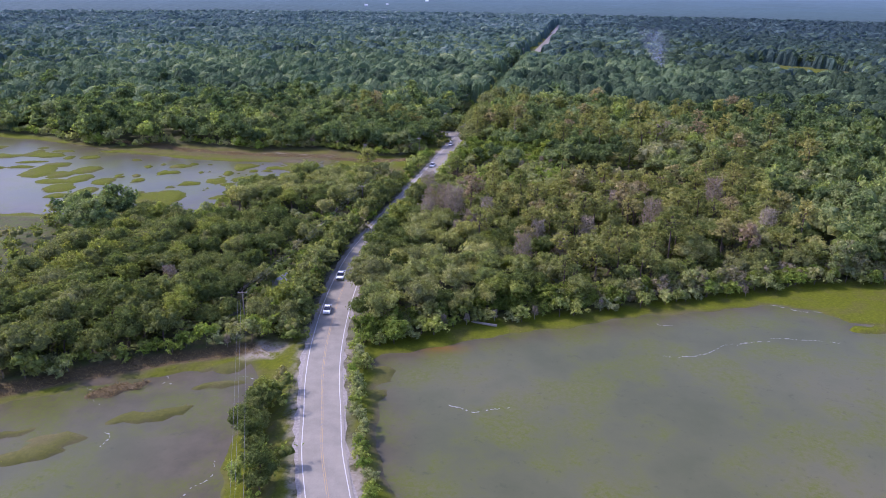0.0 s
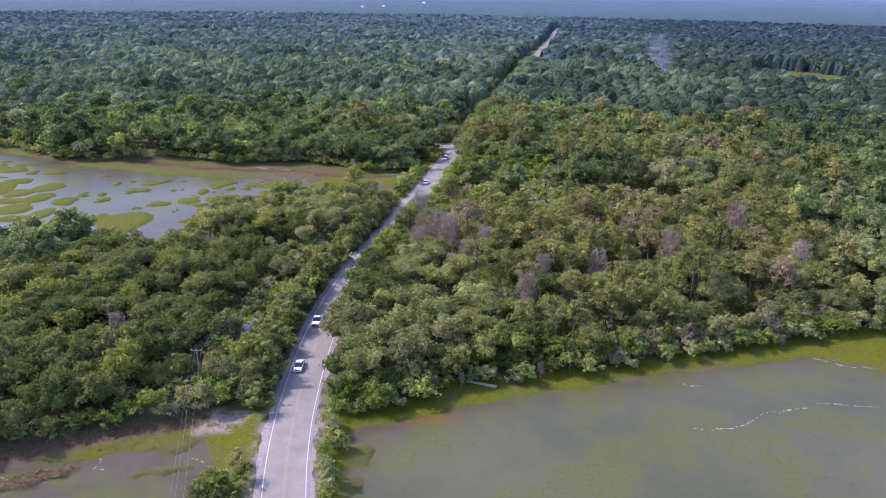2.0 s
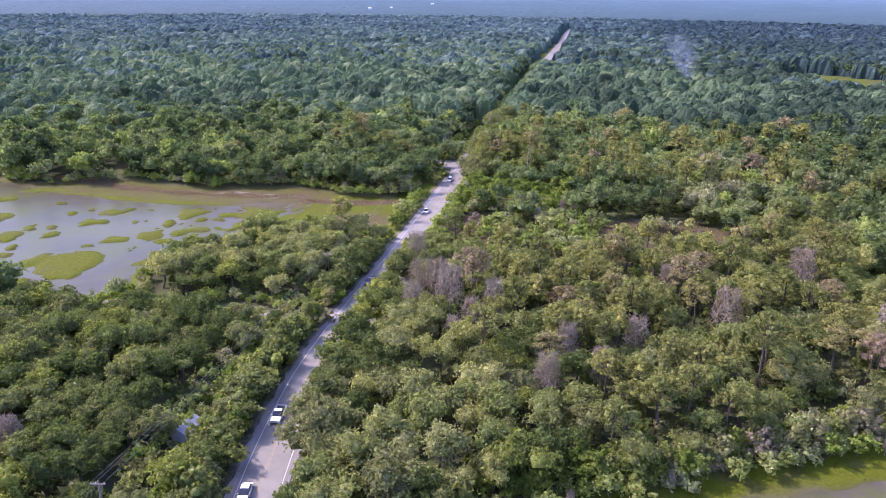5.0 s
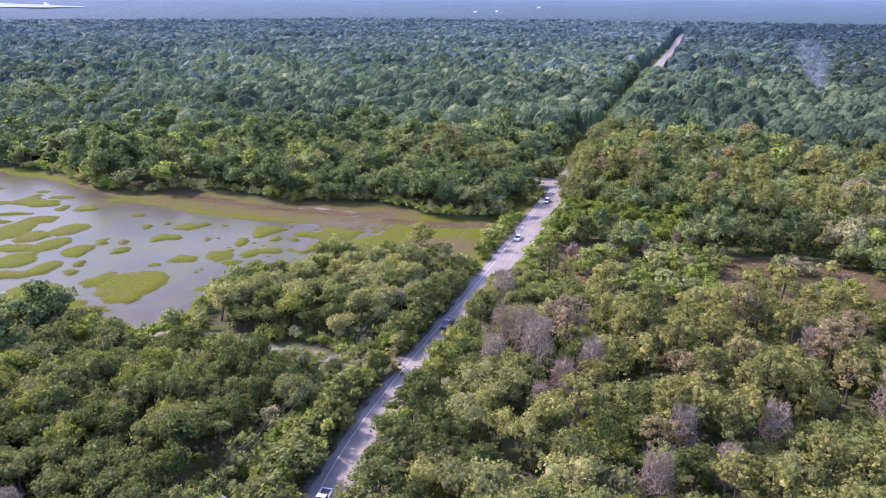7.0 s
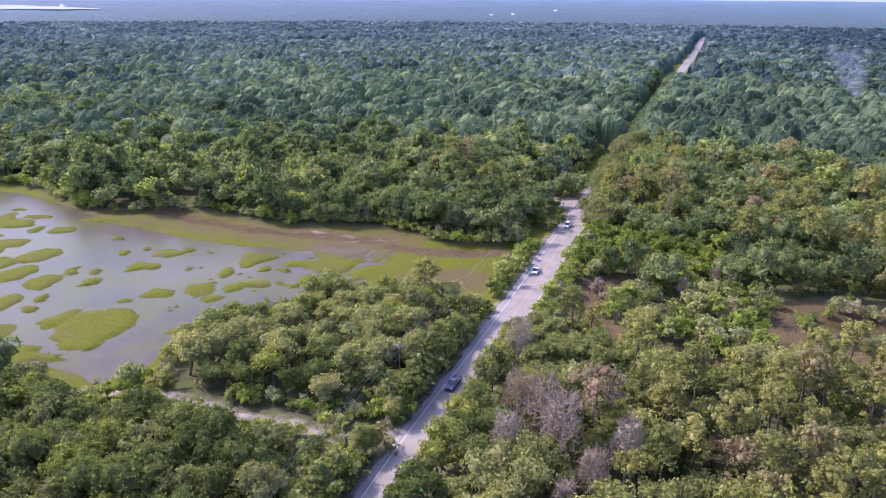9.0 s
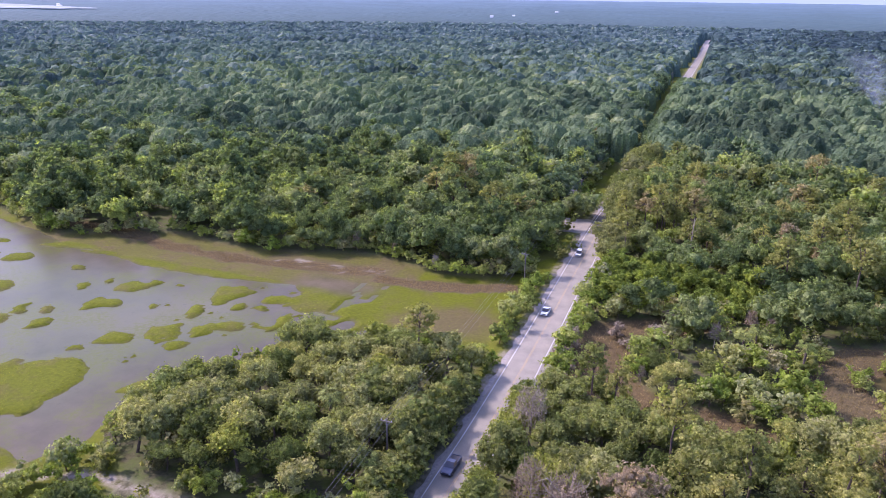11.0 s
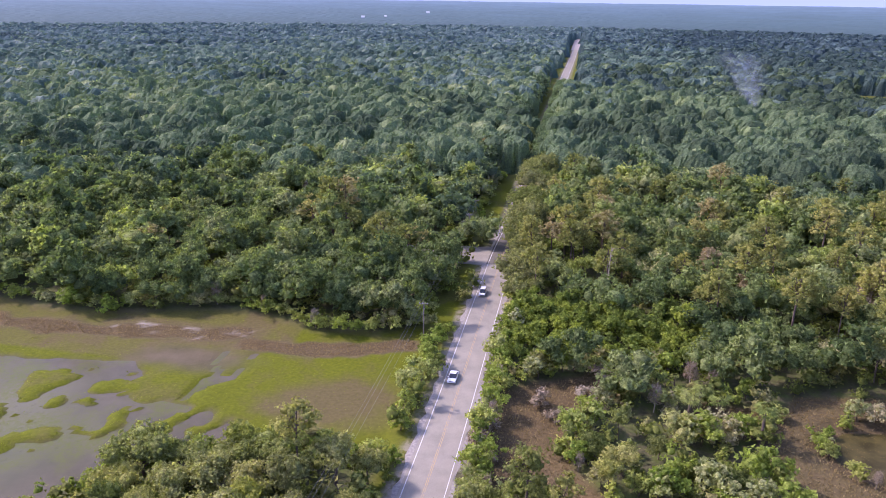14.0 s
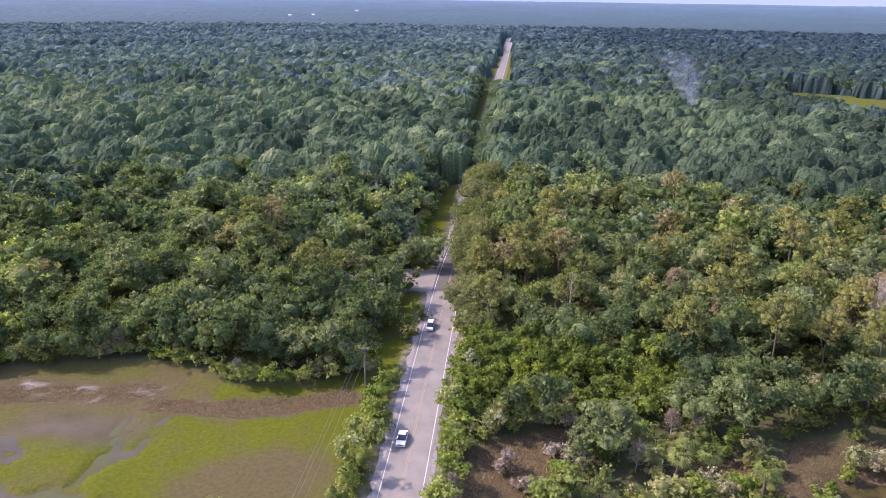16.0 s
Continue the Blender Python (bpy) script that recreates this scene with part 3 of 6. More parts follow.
water = new("water", mesh_from("water", np.column_stack([wp, np.full(len(wp), WATER_LEVEL)]), np.stack([wi, wi + 1, wi + len(wx) + 1, wi + len(wx)], 1), m_water,
                               {"shallow": shallow, "algae": algae}, True))
tagged(water, "shallow silty grey-green tidal water with weed and grass islets", "water", kind="structure")
m_pond = plain("tannin_brown_water", (0.062, 0.052, 0.017), 0.45, 0.0, 0.12, 0.5, 0.3)
tagged(rect("water", -6, 274, 45, 314, -0.9, m_pond), "dark brown marsh pond among trees", "water", kind="structure")


# ---- road ----
def along(line, step):
    """Points and headings on a smooth curve through a line of points."""
    q = [Vector((*p, 0)) for p in line]
    out = []
    for i in range(len(q) - 1):
        a, b, c, d = q[max(i - 1, 0)], q[i], q[i + 1], q[min(i + 2, len(q) - 1)]
        n = max(2, int((c - b).length / step))
        for k in range(n):
            t = k / n
            out.append(0.5 * ((2 * b) + (c - a) * t + (2 * a - 5 * b + 4 * c - d) * t * t + (3 * b - a - 3 * c + d) * t ** 3))
    out.append(q[-1])
    return out


def ribbon(name, line, offsets, heights, mat, ragged=0.0, seed=1):
    rnd = random.Random(seed)
    V, F, k = [], [], len(offsets)
    for i, p in enumerate(line):
        d = (line[min(i + 1, len(line) - 1)] - line[max(i - 1, 0)]).normalized()
        r = Vector((d.y, -d.x, 0))
        lift = float(far_rise(np.array([[p.x, p.y]]))[0])
        for j, (o, h) in enumerate(zip(offsets, heights)):
            e = rnd.uniform(-ragged, ragged) if j in (0, k - 1) else 0
            V.append(tuple(p + r * (o + e) + Vector((0, 0, h + lift))))
        if i:
            for j in range(k - 1):
                a = (i - 1) * k + j
                F.append((a, a + 1, a + k + 1, a + k))
    return mesh_from(name, V, F, mat)


centre = along(ROAD, 2.0)
road = tagged(new("road", ribbon("road", centre, (-3.98, -3.93, -2, 0, 2, 3.9, 3.95), (-0.05, 0.1, 0.14, 0.17, 0.14, 0.1, -0.05), m_asphalt, 0.12)),
              "two-lane sun-bleached asphalt road on a causeway", "road", kind="structure")
part("edge_line", ribbon("edge_line", centre, (-3.4, -3.26), (0.125, 0.128), m_white_line, 0.01), road, "worn white edge line")
part("edge_line", ribbon("edge_line", centre, (3.26, 3.4), (0.128, 0.125), m_white_line, 0.01), road, "worn white edge line")
part("centre_line", ribbon("centre_line", centre, (-0.2, -0.08), (0.178, 0.18), m_yellow_line, 0.01), road, "faded yellow line")
part("centre_line", ribbon("centre_line", centre, (0.08, 0.2), (0.18, 0.178), m_yellow_line, 0.01), road, "faded yellow line")
near_line = [p for p in centre if 40 < p.y < 480]
for lo, hi, seed in ((-4.8, -3.5, 3), (3.5, 4.35, 4)):
    ob = new("road_shoulder", ribbon("road_shoulder", near_line, (lo, (lo + hi) / 2, hi), (0.015, 0.06, 0.07) if lo < 0 else (0.07, 0.06, 0.015), m_sand, 0.45, seed))
    tagged(ob, "pale sandy shoulder along the asphalt edge", "shoulder", kind="structure")
# sunlight on the far road end, painted as a paler, wider ribbon
tagged(new("road", ribbon("road", [p for p in centre if p.y > 1330], (-7, -6.9, 0, 6.9, 7), (0.0, 0.2, 0.24, 0.2, 0.0), m_sand, 0.1)), "wide pale ribbon imitating the sunlit far end of the road", "road", kind="structure")
tagged(new("road", ribbon("road", [p for p in centre if 371 < p.y < 520], (-3.9, -2, 0, 2, 3.85), (0.112, 0.146, 0.176, 0.146, 0.112), asphalt_material("newer_dark_asphalt", 0.5), 0.1)),
       "newer dark asphalt surfacing past the junction", "road", kind="structure")
side_line = along([(-60.5, 380), (-66, 379.5), (-80, 380), (-110, 381)], 2.0)
tagged(new("road", ribbon("road", side_line, (-9, -4, 0, 4, 8), (0.0, 0.09, 0.1, 0.09, 0.0), m_asphalt, 0.4)), "asphalt side road mouth at a junction", "road", kind="structure")


# ---- trees ----
def ico(level=1):
    bm = bmesh.new()
    bmesh.ops.create_icosphere(bm, subdivisions=level, radius=1.0)
    bm.verts.index_update()
    V = np.array([tuple(v.co) for v in bm.verts])
    F = np.array([[v.index for v in f.verts] for f in bm.faces])
    bm.free()
    return V, F


def cap(level, low):
    """The upper part of a ball."""
    V, F = ico(level)
    F = F[V[F][:, :, 2].mean(axis=1) > low]
    used = np.unique(F)
    back = np.zeros(len(V), dtype=int)
    back[used] = np.arange(len(used))
    return V[used], back[F]


ICO = cap(1, -0.3)


def lump_cores(rng, lumps, shrink=0.8, squash=0.8, shape=ICO, rough=0.13):
    """Uneven closed kernels of the leaf clumps."""
    out = []
    for c, r in lumps:
        v = shape[0] * (r * shrink * rng.uniform(1 - rough, 1 + rough, (len(shape[0]), 1)))
        v[:, 2] *= squash
        out.append((v + c, shape[1]))
    return join(out)


def tufts(rng, lumps, count, per, size, loose, low=-0.35, lift=0.25):
    """Loose tufts of leaves over the clumps, each leaf turned its own way."""
    C = np.array([c for c, _ in lumps])
    R = np.array([r for _, r in lumps])
    k = rng.choice(len(R), count * 3, p=R ** 2 / (R ** 2).sum())
    d = rng.normal(size=(count * 3, 3))
    d /= np.linalg.norm(d, axis=1)[:, None]
    d[:, 2] = np.where(d[:, 2] < low, -d[:, 2], d[:, 2])
    p = C[k] + d * (R[k] * rng.uniform(0.86, 1.14, count * 3))[:, None] * (1, 1, 0.85)
    gap = np.linalg.norm((p[:, None, :] - C[None]) / (1, 1, 0.85), axis=2) / R[None]
    keep = np.where(gap.min(axis=1) > 0.8)[0][:count]
    p, d = np.repeat(p[keep], per, axis=0), np.repeat(d[keep], per, axis=0)
    p = p + rng.normal(scale=loose, size=p.shape) * (1, 1, 0.7)
    n = d * 0.55 + rng.normal(scale=0.5, size=d.shape) + (0, 0, lift)
    n /= np.linalg.norm(n, axis=1)[:, None]
    a = np.cross(n, rng.normal(size=n.shape))
    a /= np.linalg.norm(a, axis=1)[:, None]
    b = np.cross(n, a)
    t = size * rng.uniform(0.6, 1.4, (len(p), 1))
    V = np.stack([p + a * t * 0.8, p - a * t * 0.4 + b * t * 0.6, p - a * t * 0.45 - b * t * 0.55], 1)
    return V.reshape(-1, 3), np.arange(len(p) * 3).reshape(-1, 3)


def dome(rng, count, rx, base, height, r_lo, r_hi, fill=0.25):
    """Clumps over an uneven dome."""
    out = []
    for i in range(count):
        w = rng.uniform(0, 2 * math.pi)
        u = math.sqrt((i + 0.5) / count)
        rad = rx * u * rng.uniform(0.8, 1.1)
        z = base + height * math.sqrt(max(0.0, 1 - (u * 0.95) ** 2)) * rng.uniform(0.8, 1.08)
        if rng.uniform() < fill:
            z = base + (z - base) * rng.uniform(0.1, 0.6)
            rad *= 1.05
        out.append((np.array((rad * math.cos(w), rad * math.sin(w), z)), rng.uniform(r_lo, r_hi)))
    return out


def trunk_mesh(rng, lumps, height, radius, limbs=3, lean=0.4):
    top = np.array((rng.normal() * lean, rng.normal() * lean, height))
    mid = top * 0.5 + rng.normal(scale=0.25, size=3) * (1, 1, 0)
    pieces = [tube([(0, 0, -0.4), tuple(mid), tuple(top)], [radius, radius * 0.75, radius * 0.4], 6)]
    for c, r in sorted(lumps, key=lambda q: -q[1])[:limbs]:
        start = mid + (top - mid) * rng.uniform(0.2, 0.9)
        bend = (start + c) / 2 + (0, 0, -0.3)
        pieces.append(tube([tuple(start), tuple(bend), tuple(c)], [radius * 0.45, radius * 0.3, radius * 0.12], 4))
    return join(pieces)


def tree_thing(name, label, category, trunk_data, crown_data, bark_mat, leaf_mat, crown="crown"):
    root = new(name)
    root.empty_display_size = 0.5
    tagged(root, label, category)
    part("trunk", mesh_from("trunk", *trunk_data, bark_mat), root)
    if crown_data is not None:
        part(crown, mesh_from(crown, *crown_data, leaf_mat, smooth=True), root)
    return root


def oak_data(seed, rx=4.2, base=4.0, height=4.6, boughs=10, leaves=210, size=0.34):
    rng = np.random.default_rng(seed)
    B = dome(rng, boughs, rx * 0.8, base, height * 0.72, rx * 0.26, rx * 0.46, 0.25)
    B.append((np.array((0, 0, base + height * 0.25)), rx * 0.55))
    crown = join([lump_cores(rng, B, 0.78, 0.8, ICO, 0.2), tufts(rng, B, leaves, 6, size, 0.3)])
    return trunk_mesh(rng, B, base + 0.8, 0.28), crown


def pine_data(seed, height=14.0, lumps=22, leaves=190, size=0.32):
    rng = np.random.default_rng(seed)
    L = []
    for i in range(lumps):
        u = (i + 0.5) / lumps
        z = height * (0.6 + 0.38 * u) + rng.normal() * 0.3
        rad = (3.7 * math.sin(math.pi * min(1.0, 0.3 + 0.62 * u)) ** 0.8) * rng.uniform(0.35, 1.05)
        w = i * 2.4 + rng.uniform(-0.5, 0.5)
        L.append((np.array((rad * math.cos(w), rad * math.sin(w), z)), rng.uniform(0.65, 1.3)))
    return trunk_mesh(rng, L, height * 0.93, 0.23, 9, 0.25), join([lump_cores(rng, L, 0.66, 0.65, ICO, 0.2), tufts(rng, L, leaves, 5, size, 0.22, -0.4, 0.4)])


def shrub_data(seed, rx=1.9, height=2.6, lumps=9, leaves=75, size=0.3):
    rng = np.random.default_rng(seed)
    L = dome(rng, lumps, rx, 0.6, height, 0.45, 0.95, 0.4)
    return trunk_mesh(rng, L, 1.6, 0.1, 2, 0.15), join([lump_cores(rng, L, 0.64, 0.75, ICO, 0.32), tufts(rng, L, leaves, 5, size, 0.2, -0.6)])


def cedar_data(seed, height=6.5, lumps=14, leaves=90, size=0.33):
    rng = np.random.default_rng(seed)
    L = []
    for i in range(lumps):
        u = (i + 0.5) / lumps
        rad = 1.9 * (1 - u) ** 0.7 * rng.uniform(0.5, 1.0)
        w = i * 2.4
        L.append((np.array((rad * math.cos(w), rad * math.sin(w), 0.9 + (height - 1.4) * u)), 0.5 + 0.7 * (1 - u) ** 0.6))
    return trunk_mesh(rng, L, height * 0.9, 0.14, 3, 0.1), join([lump_cores(rng, L, 0.64, 0.8, ICO, 0.3), tufts(rng, L, leaves, 5, size, 0.2, -0.7)])


def branches(rng, height, spread_, count, twigs, radius=0.2, first=0.3):
    """A bare tree: trunk, limbs and forked twigs."""
    top = np.array((rng.normal() * 0.4, rng.normal() * 0.4, height * 0.95))
    pieces = [tube([(0, 0, -0.4), tuple(top * 0.5 + rng.normal(scale=0.2, size=3) * (1, 1, 0)), tuple(top)], [radius, radius * 0.7, radius * 0.15], 6)]
    for i in range(count):
        u = first + (0.97 - first) * (i + 0.5) / count
        s = top * u
        w = i * 2.4 + rng.uniform(-0.6, 0.6)
        reach = spread_ * (1.15 - 0.6 * u) * rng.uniform(0.6, 1.1)
        e = s + np.array((math.cos(w) * reach, math.sin(w) * reach, reach * rng.uniform(0.35, 0.9)))
        m = (s + e) / 2 + rng.normal(scale=0.2, size=3)
        pieces.append(tube([tuple(s), tuple(m), tuple(e)], [radius * 0.42, radius * 0.27, radius * 0.1], 4))
        for _ in range(twigs):
            q = s + (e - s) * rng.uniform(0.35, 1.0)
            f = q + rng.normal(scale=0.55, size=3) + (0, 0, 0.45) + (e - s) * 0.18
            pieces.append(tube([tuple(q), tuple(f)], [radius * 0.15, radius * 0.06], 3))
    return join(pieces)


def bare_data(seed, height=9.5, spread_=3.0):
    rng = np.random.default_rng(seed)
    wood = branches(rng, height, spread_, 16, 9)
    k = 950
    w, u = rng.uniform(0, 2 * math.pi, k), rng.uniform(0.4, 1.0, k)
    rad = spread_ * (1.25 - 0.75 * u) * np.sqrt(rng.uniform(0.05, 1, k))
    p = np.stack([rad * np.cos(w), rad * np.sin(w), height * u + 0.3], 1)
    d = rng.normal(size=(k, 3)) + (0, 0, 1.2)
    d /= np.linalg.norm(d, axis=1)[:, None]
    a = np.cross(d, rng.normal(size=(k, 3)))
    a /= np.linalg.norm(a, axis=1)[:, None]
    V = np.stack([p - d * 0.45 + a * 0.05, p - d * 0.45 - a * 0.05, p + d * 0.55 + a * 0.12], 1).reshape(-1, 3)
    return wood, (V, np.arange(k * 3).reshape(-1, 3))


def palm_data(seed, height=4.5, fronds=26):
    rng = np.random.default_rng(seed)
    trunk = tube([(0, 0, -0.3), (0.15, 0.1, height * 0.5), (0.1, 0.2, height)], [0.2, 0.17, 0.17], 7)
    pieces = []
    for i in range(fronds):
        w, lift = i * 2.4, rng.uniform(-0.5, 1.1)
        r0 = np.array((math.cos(w), math.sin(w), 0.0))
        t = np.array((-math.sin(w), math.cos(w), 0.0))
        o = np.array((0.1, 0.2, height + 0.1))
        hub = o + r0 * 0.75 * math.cos(lift * 0.8) + (0, 0, 0.75 * lift * 0.8)
        V, F = [o, hub], []
        for j in range(7):
            s = (j - 3) / 3
            tip = hub + r0 * (0.95 - 0.35 * abs(s)) + t * s * 0.8 + np.array((0, 0, 0.15 * lift - 0.35 - 0.15 * abs(s)))
            V += [hub + t * (s * 0.25 - 0.07) + r0 * 0.1, hub + t * (s * 0.25 + 0.07) + r0 * 0.1, tip]
            F.append((len(V) - 3, len(V) - 2, len(V) - 1))
        V += [o + t * 0.03]
        F.append((0, len(V) - 1, 1))
        pieces.append((np.array(V), np.array(F)))
    return trunk, join(pieces)


def snag_data(seed, height=9.0):
    rng = np.random.default_rng(seed)
    return branches(rng, height, 0.8, 5, 1, 0.15, 0.6)


LABELS = {
    "live_oak": ("live_oak", "live oak with a broad dark green rounded crown", "tree"),
    "water_oak": ("water_oak", "leafy water oak with an uneven mid-green crown", "tree"),
    "pine": ("pine_tree", "tall pine with clumped yellow-green needles on a bare trunk", "tree"),
    "shrub": ("shrub", "low leafy green salt shrub on marshy ground", "shrub"),
    "cedar": ("red_cedar", "dense bright green conical cedar near the road", "tree"),
    "bare": ("dead_tree", "dead leafless tree with grey-mauve twigs", "dead tree"),
    "salt_bush": ("salt_bush", "leafless pale grey rounded bush on brown marsh", "bush"),
    "palm": ("palmetto", "cabbage palmetto with pale fan-shaped fronds", "palm"),
    "snag": ("snag", "bare bleached trunk standing above the trees", "dead tree"),
    "russet": ("russet_tree", "tree with reddish-brown dying foliage among green crowns", "tree"),
}
DATA = {
    "live_oak": [oak_data(11), oak_data(12, 4.9, 3.6, 4.2, 11, 240), oak_data(13, 3.7, 4.3, 5.0, 9, 185), oak_data(14, 4.3, 3.5, 4.6, 10, 210), oak_data(15, 3.3, 3.9, 4.4, 8, 165),
                 oak_data(16, 5.3, 3.9, 4.6, 12, 260)],
    "water_oak": [oak_data(17, 4.1, 4.2, 5.2, 10, 210), oak_data(18, 4.8, 3.9, 4.8, 11, 235), oak_data(19, 3.5, 4.6, 5.6, 9, 185)],
    "pine": [pine_data(21), pine_data(22, 15.0, 24, 210), pine_data(23, 12.0, 19, 165), pine_data(24, 13.0, 20, 175)],
    "shrub": [shrub_data(31), shrub_data(32, 2.3, 2.2), shrub_data(33, 1.5, 3.2, 9)],
    "cedar": [cedar_data(41), cedar_data(42, 5.0, 11, 75)],
    "bare": [bare_data(51), bare_data(52, 11.0, 3.4), bare_data(53, 8.0, 2.6)],
    "salt_bush": [shrub_data(35, 1.5, 1.5, 8, 90, 0.22), shrub_data(36, 1.9, 1.3, 9, 100, 0.22)],
    "palm": [palm_data(61), palm_data(62, 3.2, 22)],
    "snag": [(snag_data(71), None)],
    "russet": [oak_data(81, 3.6, 4.4, 5.0, 9, 185)],
}
LEAF = {"live_oak": leaf_oak, "water_oak": leaf_water_oak, "pine": leaf_pine, "shrub": leaf_shrub, "cedar": leaf_shrub, "bare": leaf_dry, "salt_bush": leaf_dry, "palm": leaf_palm, "snag": leaf_dry, "russet": leaf_russet}
PROTO, COUNT = {}, {}


def plant(kind, x, y, scale=1.0, variant=None, spin=None):
    """One tree of a kind as a thing of its own, standing on the ground."""
    v = (COUNT.get(kind, 0) if variant is None else variant) % len(DATA[kind])
    COUNT[kind] = COUNT.get(kind, 0) + 1
    z = float(survey(np.array([[x, y]], dtype=float))[0][0]) if abs(x) < 900 else 0.0
    m = Matrix.Translation((x, y, z)) @ Matrix.Rotation(spin if spin is not None else random.uniform(0, 6.28), 4, "Z")
    s = scale
    if (kind, v) not in PROTO:
        name, label, category = LABELS[kind]
        t, c = DATA[kind][v]
        root = tree_thing(name, label, category, t, c, bark_grey if kind in ("bare", "snag") else bark_brown, LEAF[kind], "crown")
        tagged(root, group={"live_oak": "oaks of the woods", "water_oak": "water oaks of the woods", "pine": "pines of the woods", "shrub": "shrubs along the edges", "cedar": "cedars along the road",
                            "bare": "dead trees", "palm": "palmettos under the trees"}.get(kind, ""))
        PROTO[(kind, v)] = root
        root.matrix_basis = m @ Matrix.Diagonal((s, s, s, 1))
        return root
    ob = copy_thing(PROTO[(kind, v)], m)
    ob.scale = (s, s, s * random.uniform(0.92, 1.1))
    return ob


def merged(name, label, kinds, places, data, mats_attr):
    """Many plants as one mesh: places are rows x, y, z, scale, turn, tint, and which of data."""
    P = np.asarray(places, dtype=float)
    VV, FF, TT, o = [], [], [], 0
    for i, (v, f) in enumerate(data):
        q = P[P[:, 6] == i]
        if not len(q):
            continue
        c, s = np.cos(q[:, 4])[:, None], np.sin(q[:, 4])[:, None]
        x = (v[None, :, 0] * c - v[None, :, 1] * s) * q[:, 3:4] + q[:, 0:1]
        y = (v[None, :, 0] * s + v[None, :, 1] * c) * q[:, 3:4] + q[:, 1:2]
        z = v[None, :, 2] * q[:, 3:4] + q[:, 2:3]
        VV.append(np.stack([x, y, z], 2).reshape(-1, 3))
        FF.append((f[None] + (np.arange(len(q)) * len(v))[:, None, None]).reshape(-1, f.shape[1]) + o)
        TT.append(np.repeat(q[:, 5], len(v)))
        o += len(q) * len(v)
    ob = new(name, mesh_from(name, np.concatenate(VV), np.concatenate(FF), mats_attr, {"tint": np.concatenate(TT)}, True))
    return tagged(ob, label, kinds, kind="stuff")


def scatter(rng, x0, y0, x1, y1, gap, tries):
    """Points at least a gap apart."""
    cell, out = {}, []
    for x, y in rng.uniform((x0, y0), (x1, y1), (tries, 2)):
        i, j = int(x // gap), int(y // gap)
        if all((x - a) ** 2 + (y - b) ** 2 >= gap * gap for u in (i - 1, i, i + 1) for v in (j - 1, j, j + 1) for a, b in cell.get((u, v), ())):
            cell.setdefault((i, j), []).append((x, y))
            out.append((x, y))
    return np.array(out)


def wooded(p, room=0.0):
    """Whether trees may stand at points: off the water, marsh, road, clearings."""
    ok = np.ones(len(p), dtype=bool)
    for q in (LEFT_OPEN, LAGOON_OPEN, LAKE_OPEN, POND, JUNCTION, FIELD, LOT, CORRIDOR, TRACK, VERGE, STRIP, STRIP_FAR, GLADE, COVE, CLEARING, POND_EDGE, *BROWN_MARSH):
        ok &= side(p, q) < -room
    left = p[:, 0] < np.interp(p[:, 1], [a[1] for a in ROAD], [a[0] for a in ROAD])
    return ok & (line_distance(p, ROAD) > np.where(p[:, 1] > 620, np.where(left | (p[:, 1] > 790), 12.0, 4.6), np.where(left, 6.8, np.where(p[:, 1] > 395, 4.6, np.where(p[:, 1] > 338, 6.0, np.where(p[:, 1] > 258, 9.0, np.where(p[:, 1] > 165, 5.2, np.where(p[:, 1] > 139, 6.3, 14.0))))))) + room)


def jittered(rng, x0, y0, x1, y1, step):
    a, b = np.meshgrid(np.arange(x0, x1, step), np.arange(y0, y1, step))
    p = np.stack([a.ravel(), b.ravel()], 1)
    p[:, 0] += (np.floor((p[:, 1] - y0) / step) % 2) * step / 2
    return p + rng.uniform(-0.42, 0.42, p.shape) * step


# ---- woods close to the road ----
rng = np.random.default_rng(7)
DEAD = [(-44, 214, 1.15), (-46, 228, 1.0), (-33, 205, 0.95), (-40, 222, 1.44), (-36, 217, 1.25), (-30, 211, 1.19), (-26, 218, 1.12), (-50.5, 246, 1.12), (14, 238, 1.31), (46, 246, 1.44), (24, 217, 1.25), (-2, 194, 1.19), (-9, 200, 1.06), (58, 222, 1.12), (31, 350, 1.56), (36, 345, 1.5), (40, 352, 1.38), (-96, 152, 1), (-12, 186, 1.12), (5, 205, 1), (-111, 327, 0.5), (-96, 321, 0.5), (-124, 328, 0.5), (-10, 309, 0.6), (-14, 310, 0.6)]
PINES = [(-112, 380, 1.45), (-108, 384, 1.35), (-116, 376, 1.3), (-35, 372, 1.2), (-39, 369, 1.15), (-30, 374, 1.15), (-81, 364, 1.05), (-84, 362, 1), (-50, 368, 1.05), (28, 330, 1.1), (46, 338, 1.15), (58, 330, 1.1), (62, 350, 1.2), (70, 342, 1.15), (-104, 372, 1.2)]
PALMS = [(-13, 167, 1), (8, 172, 0.9), (-90, 130, 1), (-104, 140, 1), (-76, 354, 1.2), (-78, 344, 1.1), (-86, 336, 1.1), (-10, 299, 1.5), (-5, 291, 1.5), (-13, 303, 1.4), (-16, 296, 1.5), (-21, 306, 1.3), (-68, 255, 1.1), (-68.5, 236, 1.4), (-69.5, 244, 1.5), (-67.5, 249, 1.3), (-72, 228, 1.3), (-75, 340, 1.3), (-74, 347, 1.3)]
CEDARS = [(-60.5, 137, 0.85), (-66.5, 284, 0.9), (-67, 290, 0.95), (-66.5, 319, 0.9), (-38.5, 127.5, 0.6), (-51, 318, 1.1), (-50, 326, 1.15), (-50.5, 335, 1)]
